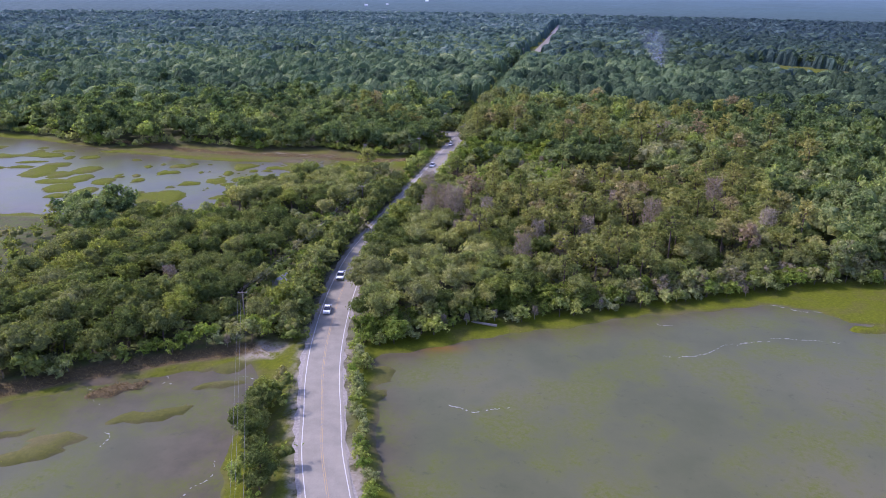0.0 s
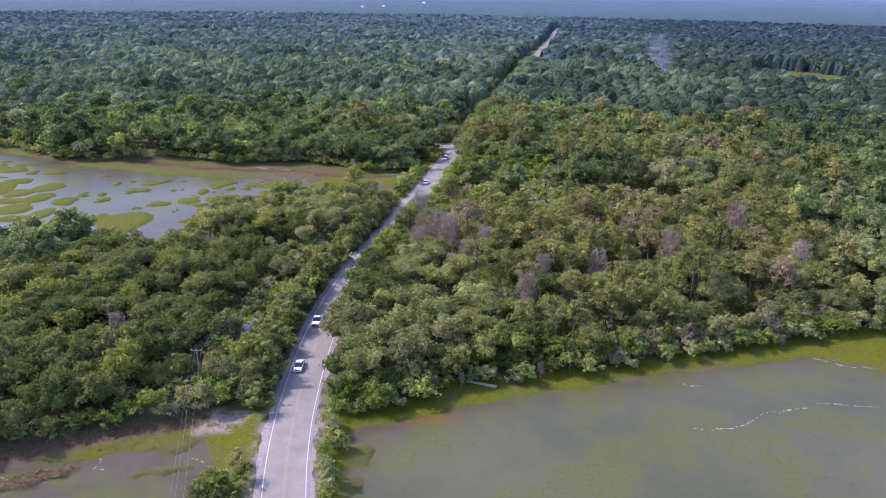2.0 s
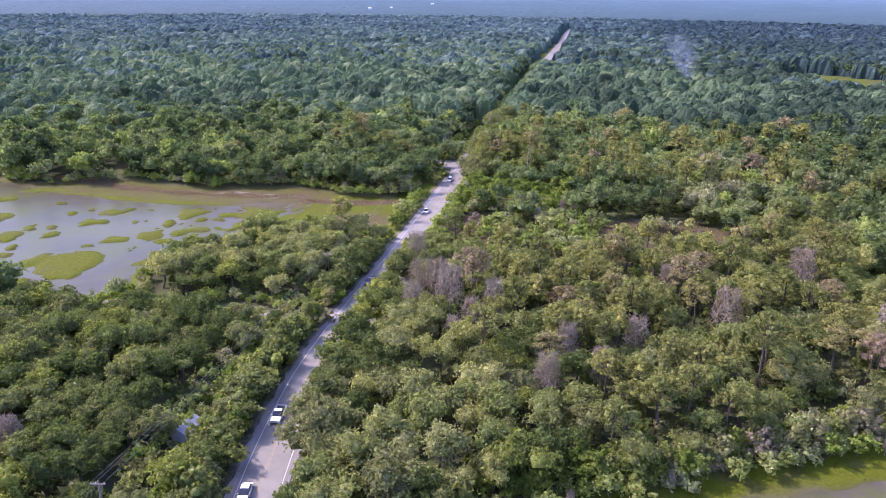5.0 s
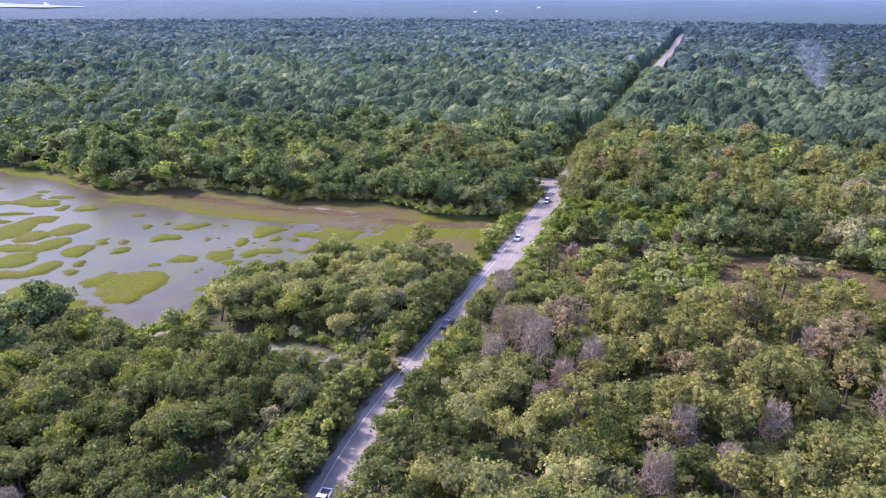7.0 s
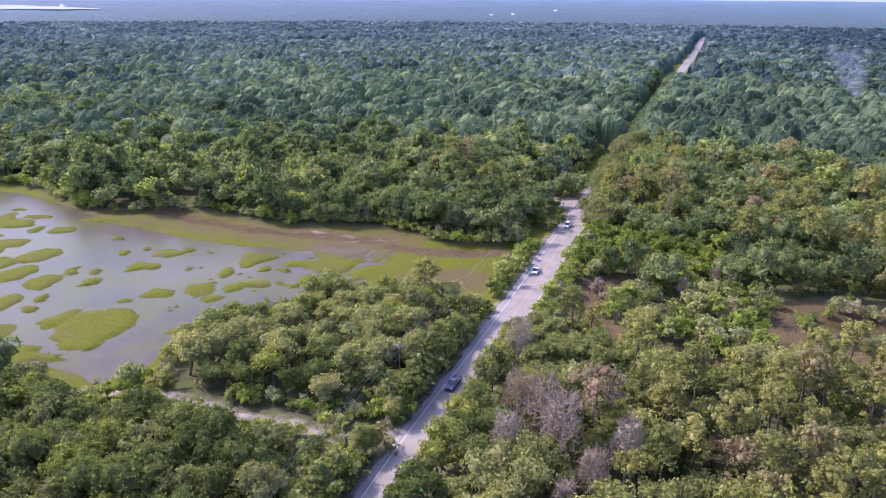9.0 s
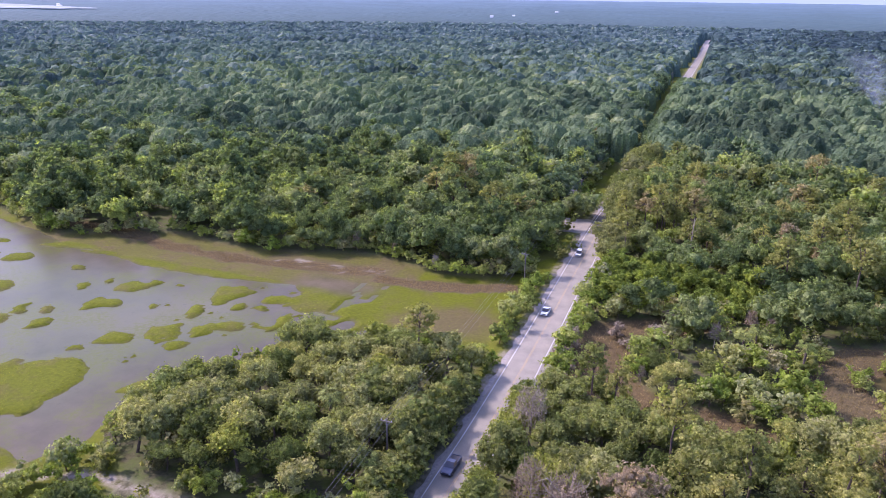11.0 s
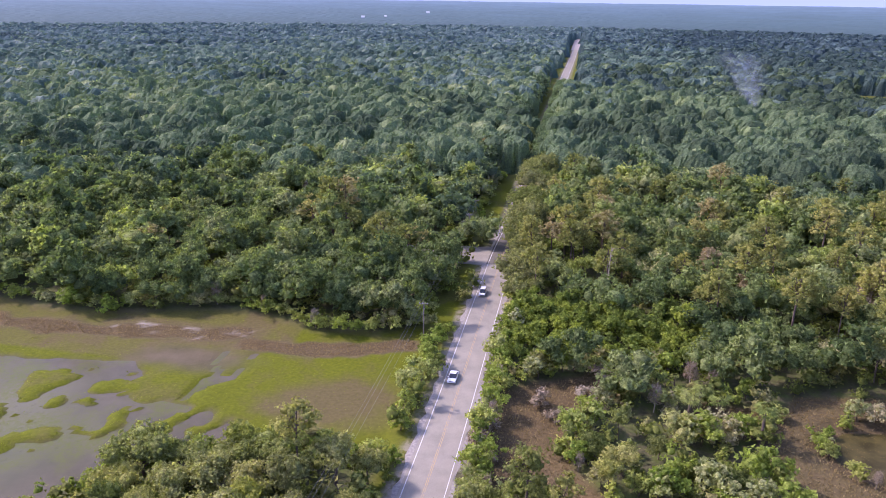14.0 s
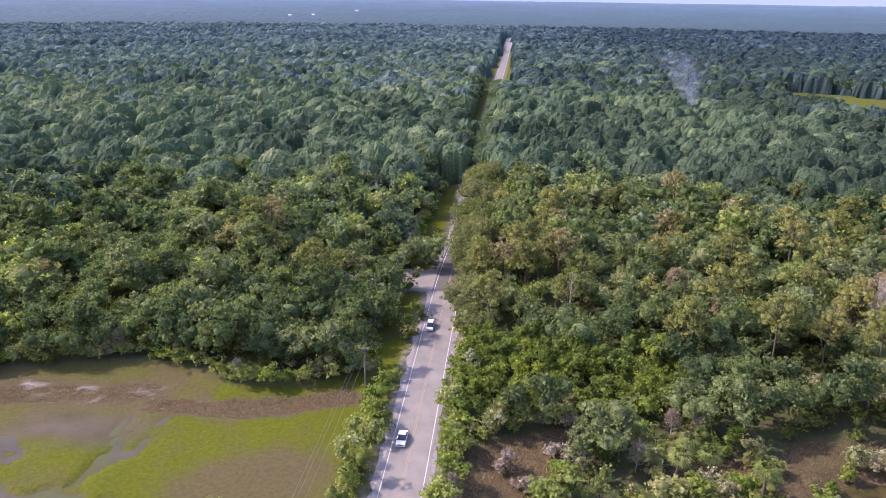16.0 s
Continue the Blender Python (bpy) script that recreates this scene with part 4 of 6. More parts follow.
BUSHES = [(-67.5, 297, 1.5), (-66.8, 302, 1.6), (-67, 308, 1.4), (-66.5, 314, 1.3), (-65.8, 323, 1), (-54, 113, 1.1), (-47, 89, 1.3)]
SMALL_OAKS = [(-53.5, 108, 0.55), (-51, 101, 0.6), (-48, 94, 0.58), (-66.5, 392, 0.42)]
SALT_BUSHES = [(-42.5, 298, 1.3), (-40, 294, 0.9), (-51.5, 287, 1.2), (-52, 282, 1.1), (-49.5, 279, 0.9), (-31, 311, 1.2), (-26, 309, 1.3), (-34, 303, 1.1), (-24, 312, 1.2), (-33, 297, 1.0)]
SPECIAL = [(kind, *row) for kind, rows in (("bare", DEAD), ("pine", PINES), ("palm", PALMS), ("cedar", CEDARS), ("shrub", BUSHES), ("live_oak", SMALL_OAKS), ("salt_bush", SALT_BUSHES)) for row in rows]
SPECIAL += [("snag", -29.5, 347, 1.9), ("russet", -79, 504, 1.4), ("russet", -13, 228, 0.6)]
# bushes on the bank of the causeway
SPECIAL += [("shrub" if i % 7 else "cedar", float(np.interp(82 + 2.6 * i, [a[1] for a in ROAD], [a[0] for a in ROAD])) + 6.9 + 0.5 * math.sin(5 * i), 82 + 2.6 * i, 0.62 + 0.3 * math.sin(3.1 * i) ** 2) for i in range(21)]
SPECIAL += [("live_oak", -52.4, 385, 1.3), ("live_oak", -51.8, 377, 1.2), ("live_oak", -51.2, 369, 1.05), ("live_oak", -51.6, 360, 1.15), ("live_oak", -51.4, 351, 1.2), ("live_oak", -50.6, 342, 1.05)]
SPECIAL += [("live_oak", -53.0 + 0.4 * math.sin(i), 393 + 7.8 * i, 1.42 + 0.1 * math.sin(2.3 * i)) for i in range(12)]
for i in range(21):
    y = 168 + 4.4 * i
    SPECIAL.append(("live_oak", float(np.interp(y, [a[1] for a in ROAD], [a[0] for a in ROAD])) + 6.1 + 0.4 * math.sin(3 * i), y, 0.97 + 0.1 * math.sin(2.1 * i)))
SPECIAL += [("live_oak", -67 + math.sin(i), 494 + 11 * i, 1.25) for i in range(6)]
# thicket on the causeway bank, and single pines and bare trees standing over the woods behind the marsh
SPECIAL += [("live_oak" if i % 3 else "shrub", -44.2 - 0.42 * 2.4 * i + 1.6 * math.sin(7 * i), 85 + 2.4 * i, 0.62 + 0.12 * math.sin(4 * i)) for i in range(12)]
_s = random.Random(8)
for n in range(95):
    x, y = _s.uniform(-160, 100), _s.uniform(306, 470)
    if wooded(np.array([[x, y]]), 3.0)[0] and (x > -62 or n % 3 == 0):
        SPECIAL.append(("bare" if n % 9 == 0 else "pine", x, y, _s.uniform(0.8, 1.0) if n % 9 == 0 else _s.uniform(0.85, 1.25)))
for n in range(38):
    x, y = _s.uniform(-48, 95), _s.uniform(318, 410)
    if wooded(np.array([[x, y]]), 2.0)[0] and math.hypot(x + 29.5, y - 343) > 9:
        SPECIAL.append(("pine", x, y, _s.uniform(0.8, 1.3)))
for kind, x, y, s in SPECIAL:
    plant(kind, x, y, s, (1, 5)[int(y) % 2] if kind == "live_oak" and y > 340 else (2, 4)[int(y) % 2] if kind == "live_oak" and 166 < y < 262 else None)
taken = np.array([(x, y) for k, x, y, _ in SPECIAL if k not in ("shrub", "palm", "salt_bush")])
taken_room = np.array([8.0 if k == "snag" else 2.6 if k in ("pine", "bare") else 4.2 for k, *_ in SPECIAL if k not in ("shrub", "palm", "salt_bush")])

near = scatter(rng, -135, 92, 70, 300, 4.5, 24000)
near = near[wooded(near)]
near = near[np.min(np.hypot(near[:, None, 0] - taken[None, :, 0], near[:, None, 1] - taken[None, :, 1]), axis=1) > 3.6]
opens = np.max([side(near, q) for q in (LEFT_OPEN, LAGOON_OPEN, LAKE_OPEN, CORRIDOR, TRACK, POND, *BROWN_MARSH)], axis=0)
by_road = (line_distance(near, ROAD) < 10.5) & ((near[:, 0] < -58) | (near[:, 1] > 262))
edge = (opens > -4.0) | by_road
pines = np.clip(0.62 - np.hypot((near[:, 0] - 8) / 70, (near[:, 1] - 205) / 55) * 0.5, 0.04, 0.5) * np.where(near[:, 0] < -52, 0.25, 1.0) + 0.18 * ((near[:, 0] > -50) & (near[:, 1] > 240))
pines = np.where(np.hypot(near[:, 0] + 34, near[:, 1] - 173) < 31, 0.03, pines)
roll = rng.uniform(size=len(near))
extra = []
for (x, y), e, road_side, pp, r in zip(near, edge, by_road, pines, roll):
    thicket = -37 < x < 0 and y > 266
    if road_side:
        kind = "shrub" if r < 0.25 else "cedar" if r < 0.45 else "live_oak"
        s = rng.uniform(0.9, 1.6) if kind == "shrub" else rng.uniform(0.55, 0.8) if kind == "live_oak" else rng.uniform(0.7, 1.0)
    elif thicket:
        kind = "shrub" if r < 0.5 else "cedar" if r < 0.62 else "bare" if r < 0.68 else "live_oak"
        s = rng.uniform(1.3, 2.0) if kind == "shrub" else rng.uniform(0.5, 0.7)
    elif e:
        kind = "shrub" if r < 0.3 else "cedar" if r < 0.42 else "palm" if r < 0.48 else "live_oak"
        s = rng.uniform(0.9, 1.5) if kind == "shrub" else rng.uniform(0.6, 0.85)
    else:
        kind = "pine" if r < pp else "palm" if r < pp + 0.06 else "cedar" if r > 0.96 else "live_oak"
        s = rng.uniform(0.8, 1.12) if kind != "palm" else rng.uniform(1.0, 1.5)
    if kind == "live_oak" and (x > -57 or y > 208) and rng.uniform() < 0.62:
        kind = "water_oak"
    if kind in ("live_oak", "water_oak") and COUNT.get(kind, 0) >= (215 if kind == "live_oak" else 130) or kind == "pine" and COUNT.get("pine", 0) >= 200:
        extra.append((kind, x, y, s))
    else:
        plant(kind, x, y, s)

# leafy fringe where the woods meet marsh, water and road
FRINGE = [(LAGOON_OPEN[5:16], 2.6, 0.5), (LEFT_OPEN[2:9], 2.4, 0.3), (LAKE_OPEN[15:26], 2.6, 0.2), (BROWN_MARSH[0] + BROWN_MARSH[0][:1], 2.6, 0.5), (BROWN_MARSH[1] + BROWN_MARSH[1][:1], 3.2, 0.4),
          (POND + POND[:1], 3.4, 0.2), ([(-65.3, 140), (-66, 160), (-67, 190), (-67.3, 213)], 2.3, 0.2), ([(-66.6, 220), (-66.3, 240), (-66, 262)], 2.4, 0.3),
          ([(-51.6, 262), (-51.8, 285), (-52, 330), (-51.5, 360)], 2.3, 0.4)]
for line, step, pale in FRINGE:
    shift = (1.0, -2.0) if line[0] == LAGOON_OPEN[5] else (0.0, 0.3)
    for q in along(line, step):
        x, y = q.x + rng.normal() * 0.7 + shift[0], q.y + rng.normal() * 0.7 + shift[1]
        r = rng.uniform()
        if line_distance(np.array([[x, y]]), ROAD)[0] < 6.0 or side(np.array([[x, y]]), POND)[0] > 0.5:
            continue
        kind = "bare" if r < 0.07 + 0.12 * pale else "cedar" if r < 0.3 else "palm" if r < 0.33 else "shrub"
        if COUNT.get(kind, 0) >= 290:
            continue
        plant(kind, x, y, rng.uniform(0.28, 0.42) if kind == "bare" else rng.uniform(0.5, 0.8) if kind == "cedar" else rng.uniform(0.65, 0.9) if kind == "palm" else rng.uniform(0.7, 1.4))

# those past the three hundredth of a kind, as woodland
ground_z = lambda p: survey(p)[0]
for kind, mat_stops, name, label in (("live_oak", OAK, "oak_woodland", "dense live oak woodland with rounded dark green crowns"),
                                     ("water_oak", WATER_OAK, "oak_woodland", "dense water oak woodland with uneven mid-green crowns"),
                                     ("pine", PINE, "pine_woodland", "loose pine woodland with yellow-green needle clumps")):
    rows = [(x, y, s) for k, x, y, s in extra if k == kind]
    if rows:
        q = np.array(rows)
        k = len(q)
        pl = np.column_stack([q[:, :2], ground_z(q[:, :2]), q[:, 2], rng.uniform(0, 6.28, k), rng.uniform(0, 1, k), rng.integers(0, len(DATA[kind]), k)])
        merged(name, label, "woodland", pl, [d[1] for d in DATA[kind]], foliage(kind + "_stuff_leaves", mat_stops, True))
        merged(name.replace("woodland", "trunks"), "brown trunks and limbs of the woodland trees", "trunks", pl, [d[0] for d in DATA[kind]], bark_brown)


# low growth under and between the trees
low = np.concatenate([jittered(rng, -165, 92, 100, 330, 5.8), jittered(rng, -165, 330, 90, 400, 6.4)])
low = low[wooded(low, -1.2) | (side(low, CORRIDOR) > -1)]
LOW = []
for i in range(4):
    g = np.random.default_rng(400 + i)
    L = dome(g, 3, 1.4, 0.4, 1.5 + 0.3 * i, 0.7, 1.2, 0.3)
    LOW.append(join([lump_cores(g, L, 0.62, 0.7, ICO, 0.35), tufts(g, L, 16, 4, 0.38, 0.3, -0.5)]))
k = len(low)
merged("undergrowth", "tangled green undergrowth beneath the trees", "undergrowth",
       np.column_stack([low, ground_z(low), np.where(side(low, CORRIDOR) > -1, 0.8, 1.0) * rng.uniform(0.9, 1.9, k), rng.uniform(0, 6.28, k), rng.uniform(0, 1, k), rng.integers(0, 4, k)]), LOW,
       foliage("undergrowth_leaves", ((0.0, (0.13, 0.16, 0.042)), (0.6, (0.19, 0.215, 0.055)), (1.0, (0.25, 0.23, 0.1))), True))


# thickets between the road and the power line, and on the lagoon's shore
EDGE = [DATA["shrub"][i][1] for i in range(3)] + [DATA["cedar"][1][1]]
q = np.array([(np.interp(y, [a[1] for a in ROAD], [a[0] for a in ROAD]) - rng.uniform(7.3, 10.0), y + rng.normal() * 0.4) for y in np.arange(139, 263, 1.5) if not 206 < y < 223])
k = len(q)
merged("roadside_thicket", "dense grey-green thicket between the road and the power line", "thicket",
       np.column_stack([q, ground_z(q), rng.uniform(1.0, 1.75, k), rng.uniform(0, 6.28, k), rng.uniform(0, 0.9, k), rng.integers(0, 4, k)]), EDGE,
       foliage("roadside_leaves", ((0.0, (0.17, 0.2, 0.06)), (0.6, (0.225, 0.245, 0.085)), (1.0, (0.29, 0.3, 0.08))), True))
TRACK_LINE = [(-128, 211), (-112, 215), (-91, 213.5), (-86, 215), (-79, 214), (-73, 213.5), (-66, 219)]
q = np.concatenate([jittered(rng, -98, 204, -67, 223, 2.6), jittered(rng, -75.5, 134, -69, 206, 2.6), jittered(rng, -127, 201, -108, 222, 4.5)])
q = q[(line_distance(q, TRACK_LINE) > 2.4) & (line_distance(q, ROAD) > 7.5) & (np.max([side(q, CLEARING), side(q, CORRIDOR), side(q, TRACK), side(q, COVE)], axis=0) > -1.0)]
k = len(q)
merged("clearing_thicket", "low grey-green brush beside the sandy track and power line", "thicket",
       np.column_stack([q, ground_z(q), rng.uniform(0.45, 0.95, k), rng.uniform(0, 6.28, k), rng.uniform(0, 1, k), rng.integers(0, 3, k)]), EDGE, foliage("brush_leaves", SHRUB, True))
shore = [p for p in along(LAGOON_OPEN[5:16], 1.5)]
q = np.array([(p.x, p.y) for p in shore + shore]) + rng.normal(scale=0.7, size=(2 * len(shore), 2)) + np.repeat([(0.0, 0.5), (-1.0, 2.6)], len(shore), axis=0)
q = q[np.hypot(q[:, 0] + 19, q[:, 1] - 155) > 4.5]
k = len(q)
merged("shore_thicket", "mixed green and grey-brown thicket along the lagoon's shore", "thicket",
       np.column_stack([q, ground_z(q), rng.uniform(0.6, 1.4, k), rng.uniform(0, 6.28, k), np.clip(rng.uniform(-0.1, 0.7, k) + 0.3 * wobble(q, 6.0, 2.0) + 0.4 * smooth((q[:, 0] + 5) / 25), 0, 1), rng.integers(0, 4, k)]), EDGE,
       foliage("shore_leaves", ((0.0, (0.14, 0.19, 0.035)), (0.45, (0.22, 0.26, 0.05)), (0.75, (0.26, 0.25, 0.12)), (1.0, (0.31, 0.26, 0.19))), True))
far_edge = [p for line in (LAKE_OPEN[:13], [(-72.5, 388), (-72, 430), (-71.5, 474)], [(-74, 328), (-72, 350), (-71, 368)]) for p in along(line, 2.6)]
q = np.array([(p.x, p.y) for p in far_edge]) + rng.normal(scale=0.8, size=(len(far_edge), 2)) + (0, 1.0)
k = len(q)
merged("edge_thicket", "dense green thicket along the wood's edge", "thicket",
       np.column_stack([q, ground_z(q), rng.uniform(0.7, 1.3, k), rng.uniform(0, 6.28, k), rng.uniform(0, 1, k), rng.integers(0, 4, k)]), EDGE, foliage("thicket_leaves", SHRUB, True))


# bright low shrubs between the road and the taller woods behind the brown marsh
leaf_bright = foliage("bright_shrub_leaves", ((0.0, (0.14, 0.19, 0.05)), (0.4, (0.195, 0.245, 0.048)), (0.75, (0.26, 0.31, 0.055)), (0.9, (0.3, 0.35, 0.06)), (1.0, (0.31, 0.265, 0.17))), True)
BUSH = [shrub_data(90 + i, 2.6 + 0.3 * i, 3.6 + 0.5 * i, 14, 150, 0.33)[1] for i in range(4)]
q = jittered(rng, -56, 305, 0, 342, 3.5)
q = q[side(q, GLADE) > -0.3]
k = len(q)
merged("shrub_thicket", "bright green shrub thicket beside the brown marsh", "thicket",
       np.column_stack([q, ground_z(q), rng.uniform(0.65, 1.15, k) * (1 + 0.3 * smooth((q[:, 1] - 318) / 15)), rng.uniform(0, 6.28, k), np.clip(rng.uniform(0, 1, k) * 0.8 + 0.3 * wobble(q, 5, 2.0), 0, 1), rng.integers(0, 4, k)]), BUSH, leaf_bright)


# ---- woods further off ----
def simple_crown(seed, rx, base, height, lumps, leaves, per, size, loose):
    g = np.random.default_rng(seed)
    L = dome(g, lumps, rx * 0.85, base, height * 0.9, rx * 0.3, rx * 0.5, 0.3)
    L.append((np.array((0, 0, base + height * 0.35)), rx * 0.62))
    return join([lump_cores(g, L, 0.74, 0.85, ICO, 0.28), tufts(g, L, leaves, per, size, loose, -0.3)])


SHAPES = ((4.2, 3.4, 5.0), (4.9, 3.2, 4.6), (3.6, 3.8, 6.2), (4.4, 3.6, 5.4), (3.4, 4.4, 7.4), (5.4, 3.0, 4.8))
MID = [simple_crown(101 + i, *s, 7, 62, 4, 0.66, 0.45) for i, s in enumerate(SHAPES)]
CLOSE = [simple_crown(151 + i, *s, 8, 105, 5, 0.46, 0.36) for i, s in enumerate(SHAPES)]


def view_fan(p):
    """The fan swept by the camera's view, in which single crowns stand; flat land lies past it."""
    x, y = p[:, 0], p[:, 1]
    return (x > -58 - np.maximum(y - 119, 0) * 1.29) & (x < 36 + np.maximum(y * 0.41, (y - 235) * 0.51))


def fill_woods(name, label, p, data, lo, hi, room=0.0, mat=leaf_woods):
    p = p[wooded(p, room)]
    p = p[np.min(np.hypot(p[:, None, 0] - taken[None, :, 0], p[:, None, 1] - taken[None, :, 1]) - taken_room, axis=1) > 0]
    k = len(p)
    tint = np.clip(0.38 + 0.2 * wobble(p, 60.0, 2.0) + 0.2 * wobble(p, 17.0, 4.0) + rng.normal(scale=0.2, size=k) + 0.45 * (rng.uniform(size=k) < 0.09), 0, 1)
    tint = np.clip(tint + 0.4 * smooth(1.4 - np.hypot((p[:, 0] - 48) / 42, (p[:, 1] - 345) / 50)) * (rng.uniform(size=k) < 0.6), 0, 1)
    # last term paints a cloud's shadow into the right-hand woods' tint
    tint = np.clip(tint - 0.16 * (p[:, 0] < -66) * smooth((560 - p[:, 1]) / 120) - 0.34 * smooth((p[:, 0] - p[:, 1] * 0.06) / 60) * (p[:, 1] > 360), 0, 1)
    size = (lo + (hi + 0.2 - lo) * rng.uniform(0, 1, k) ** 1.5) * (1 + 0.1 * wobble(p, 45.0, 7.0) + 0.12 * wobble(p, 13.0, 3.0))
    rows = np.column_stack([p, ground_z(p), size, rng.uniform(0, 6.28, k), tint, rng.integers(0, len(data), k)])
    return merged(name, label, "woodland", rows, data, mat)


mid = jittered(rng, -560, 100, 290, 510, 7.0)
inside = (mid[:, 0] > -136) & (mid[:, 0] < 71) & (mid[:, 1] < 301)
mid = mid[~inside & view_fan(mid) & (mid[:, 1] < 465 + 35 * wobble(mid, 25.0, 1.0))]
close = (mid[:, 0] > -150) & (mid[:, 0] < 90) & (mid[:, 1] < 385 + 12 * wobble(mid, 20.0, 5.0))
fill_woods("woodland", "leafy oak and pine woodland around the marsh", mid[close], CLOSE, 0.8, 1.3)
rest = mid[~close]
verge_line = along([(-78, 400), (-77, 484), (-74, 500), (-73.5, 640), (-71.5, 800)], 6.5) + along(FIELD + FIELD[:1], 7.5)
q = np.array([(p.x, p.y) for p in verge_line]) + rng.normal(scale=0.8, size=(len(verge_line), 2))
q = np.concatenate([q, q + rng.normal(scale=2.0, size=q.shape) + (-3.0, 3.0)])
q = q[(side(q, FIELD) < 1.0) & (line_distance(q, ROAD) > 11)]
k = len(q)
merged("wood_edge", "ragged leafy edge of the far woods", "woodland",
       np.column_stack([q, ground_z(q), rng.uniform(0.9, 1.35, k), rng.uniform(0, 6.28, k), rng.uniform(0, 0.6, k), rng.integers(0, 6, k)]), MID, leaf_thin_haze)
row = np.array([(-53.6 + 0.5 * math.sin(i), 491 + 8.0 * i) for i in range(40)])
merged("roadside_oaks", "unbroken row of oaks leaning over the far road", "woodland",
       np.column_stack([row, ground_z(row), rng.uniform(1.15, 1.4, 40), rng.uniform(0, 6.28, 40), rng.uniform(0.1, 0.7, 40), rng.choice([1, 5], 40)]), [d[1] for d in DATA["live_oak"]], leaf_thin_haze)
# farther trees more often take the haze-tinted leaf colour
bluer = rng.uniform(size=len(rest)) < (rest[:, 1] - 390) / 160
fill_woods("woodland", "unbroken oak and pine woodland behind the marsh", rest[~bluer], MID, 0.9, 1.4)
fill_woods("woodland", "oak woodland behind the marsh, haze tint in its leaf colour", rest[bluer], MID, 0.9, 1.4, 0.0, leaf_thin_haze)

def crowns_over(p, cell, seed, rooted=False):
    """Height of the tree crowns over points, and the tint of the crown that stands highest there."""
    g = np.random.default_rng(seed)
    jx, jy, jr, jh, jt = g.uniform(0, 1, (5, 2039))
    top, tint = np.full(len(p), -9.0), np.full(len(p), 0.4)
    base = np.floor(p / cell).astype(int)
    lo = base.min(0) - 1
    wide = int(base[:, 0].max() - lo[0]) + 2
    tall = int(base[:, 1].max() - lo[1]) + 2
    cx, cy = np.meshgrid(np.arange(wide), np.arange(tall))
    cells = np.stack([cx.ravel(), cy.ravel()], 1) + lo
    k = (cells[:, 0] * 7919 + cells[:, 1] * 104729) % 2039
    q = (cells + np.stack([0.12 + 0.76 * jx[k], 0.12 + 0.76 * jy[k]], 1)) * cell
    r = cell * (0.45 + 0.35 * jr[k])
    rise = cell * (0.42 * jh[k])
    if rooted:
        rise = np.where(wooded(q, 1.2), rise, -99.0)
    for dx in (-1, 0, 1):
        for dy in (-1, 0, 1):
            c = (base[:, 1] + dy - lo[1]) * wide + base[:, 0] + dx - lo[0]
            u = ((p - q[c]) ** 2).sum(1) / r[c] ** 2
            h = np.where(u < 1, rise[c] + r[c] * 1.05 * np.sqrt(np.clip(1 - u, 0, 1)), -9.0)
            best = h > top
            top, tint = np.where(best, h, top), np.where(best, jt[k[c]], tint)
    return top, tint


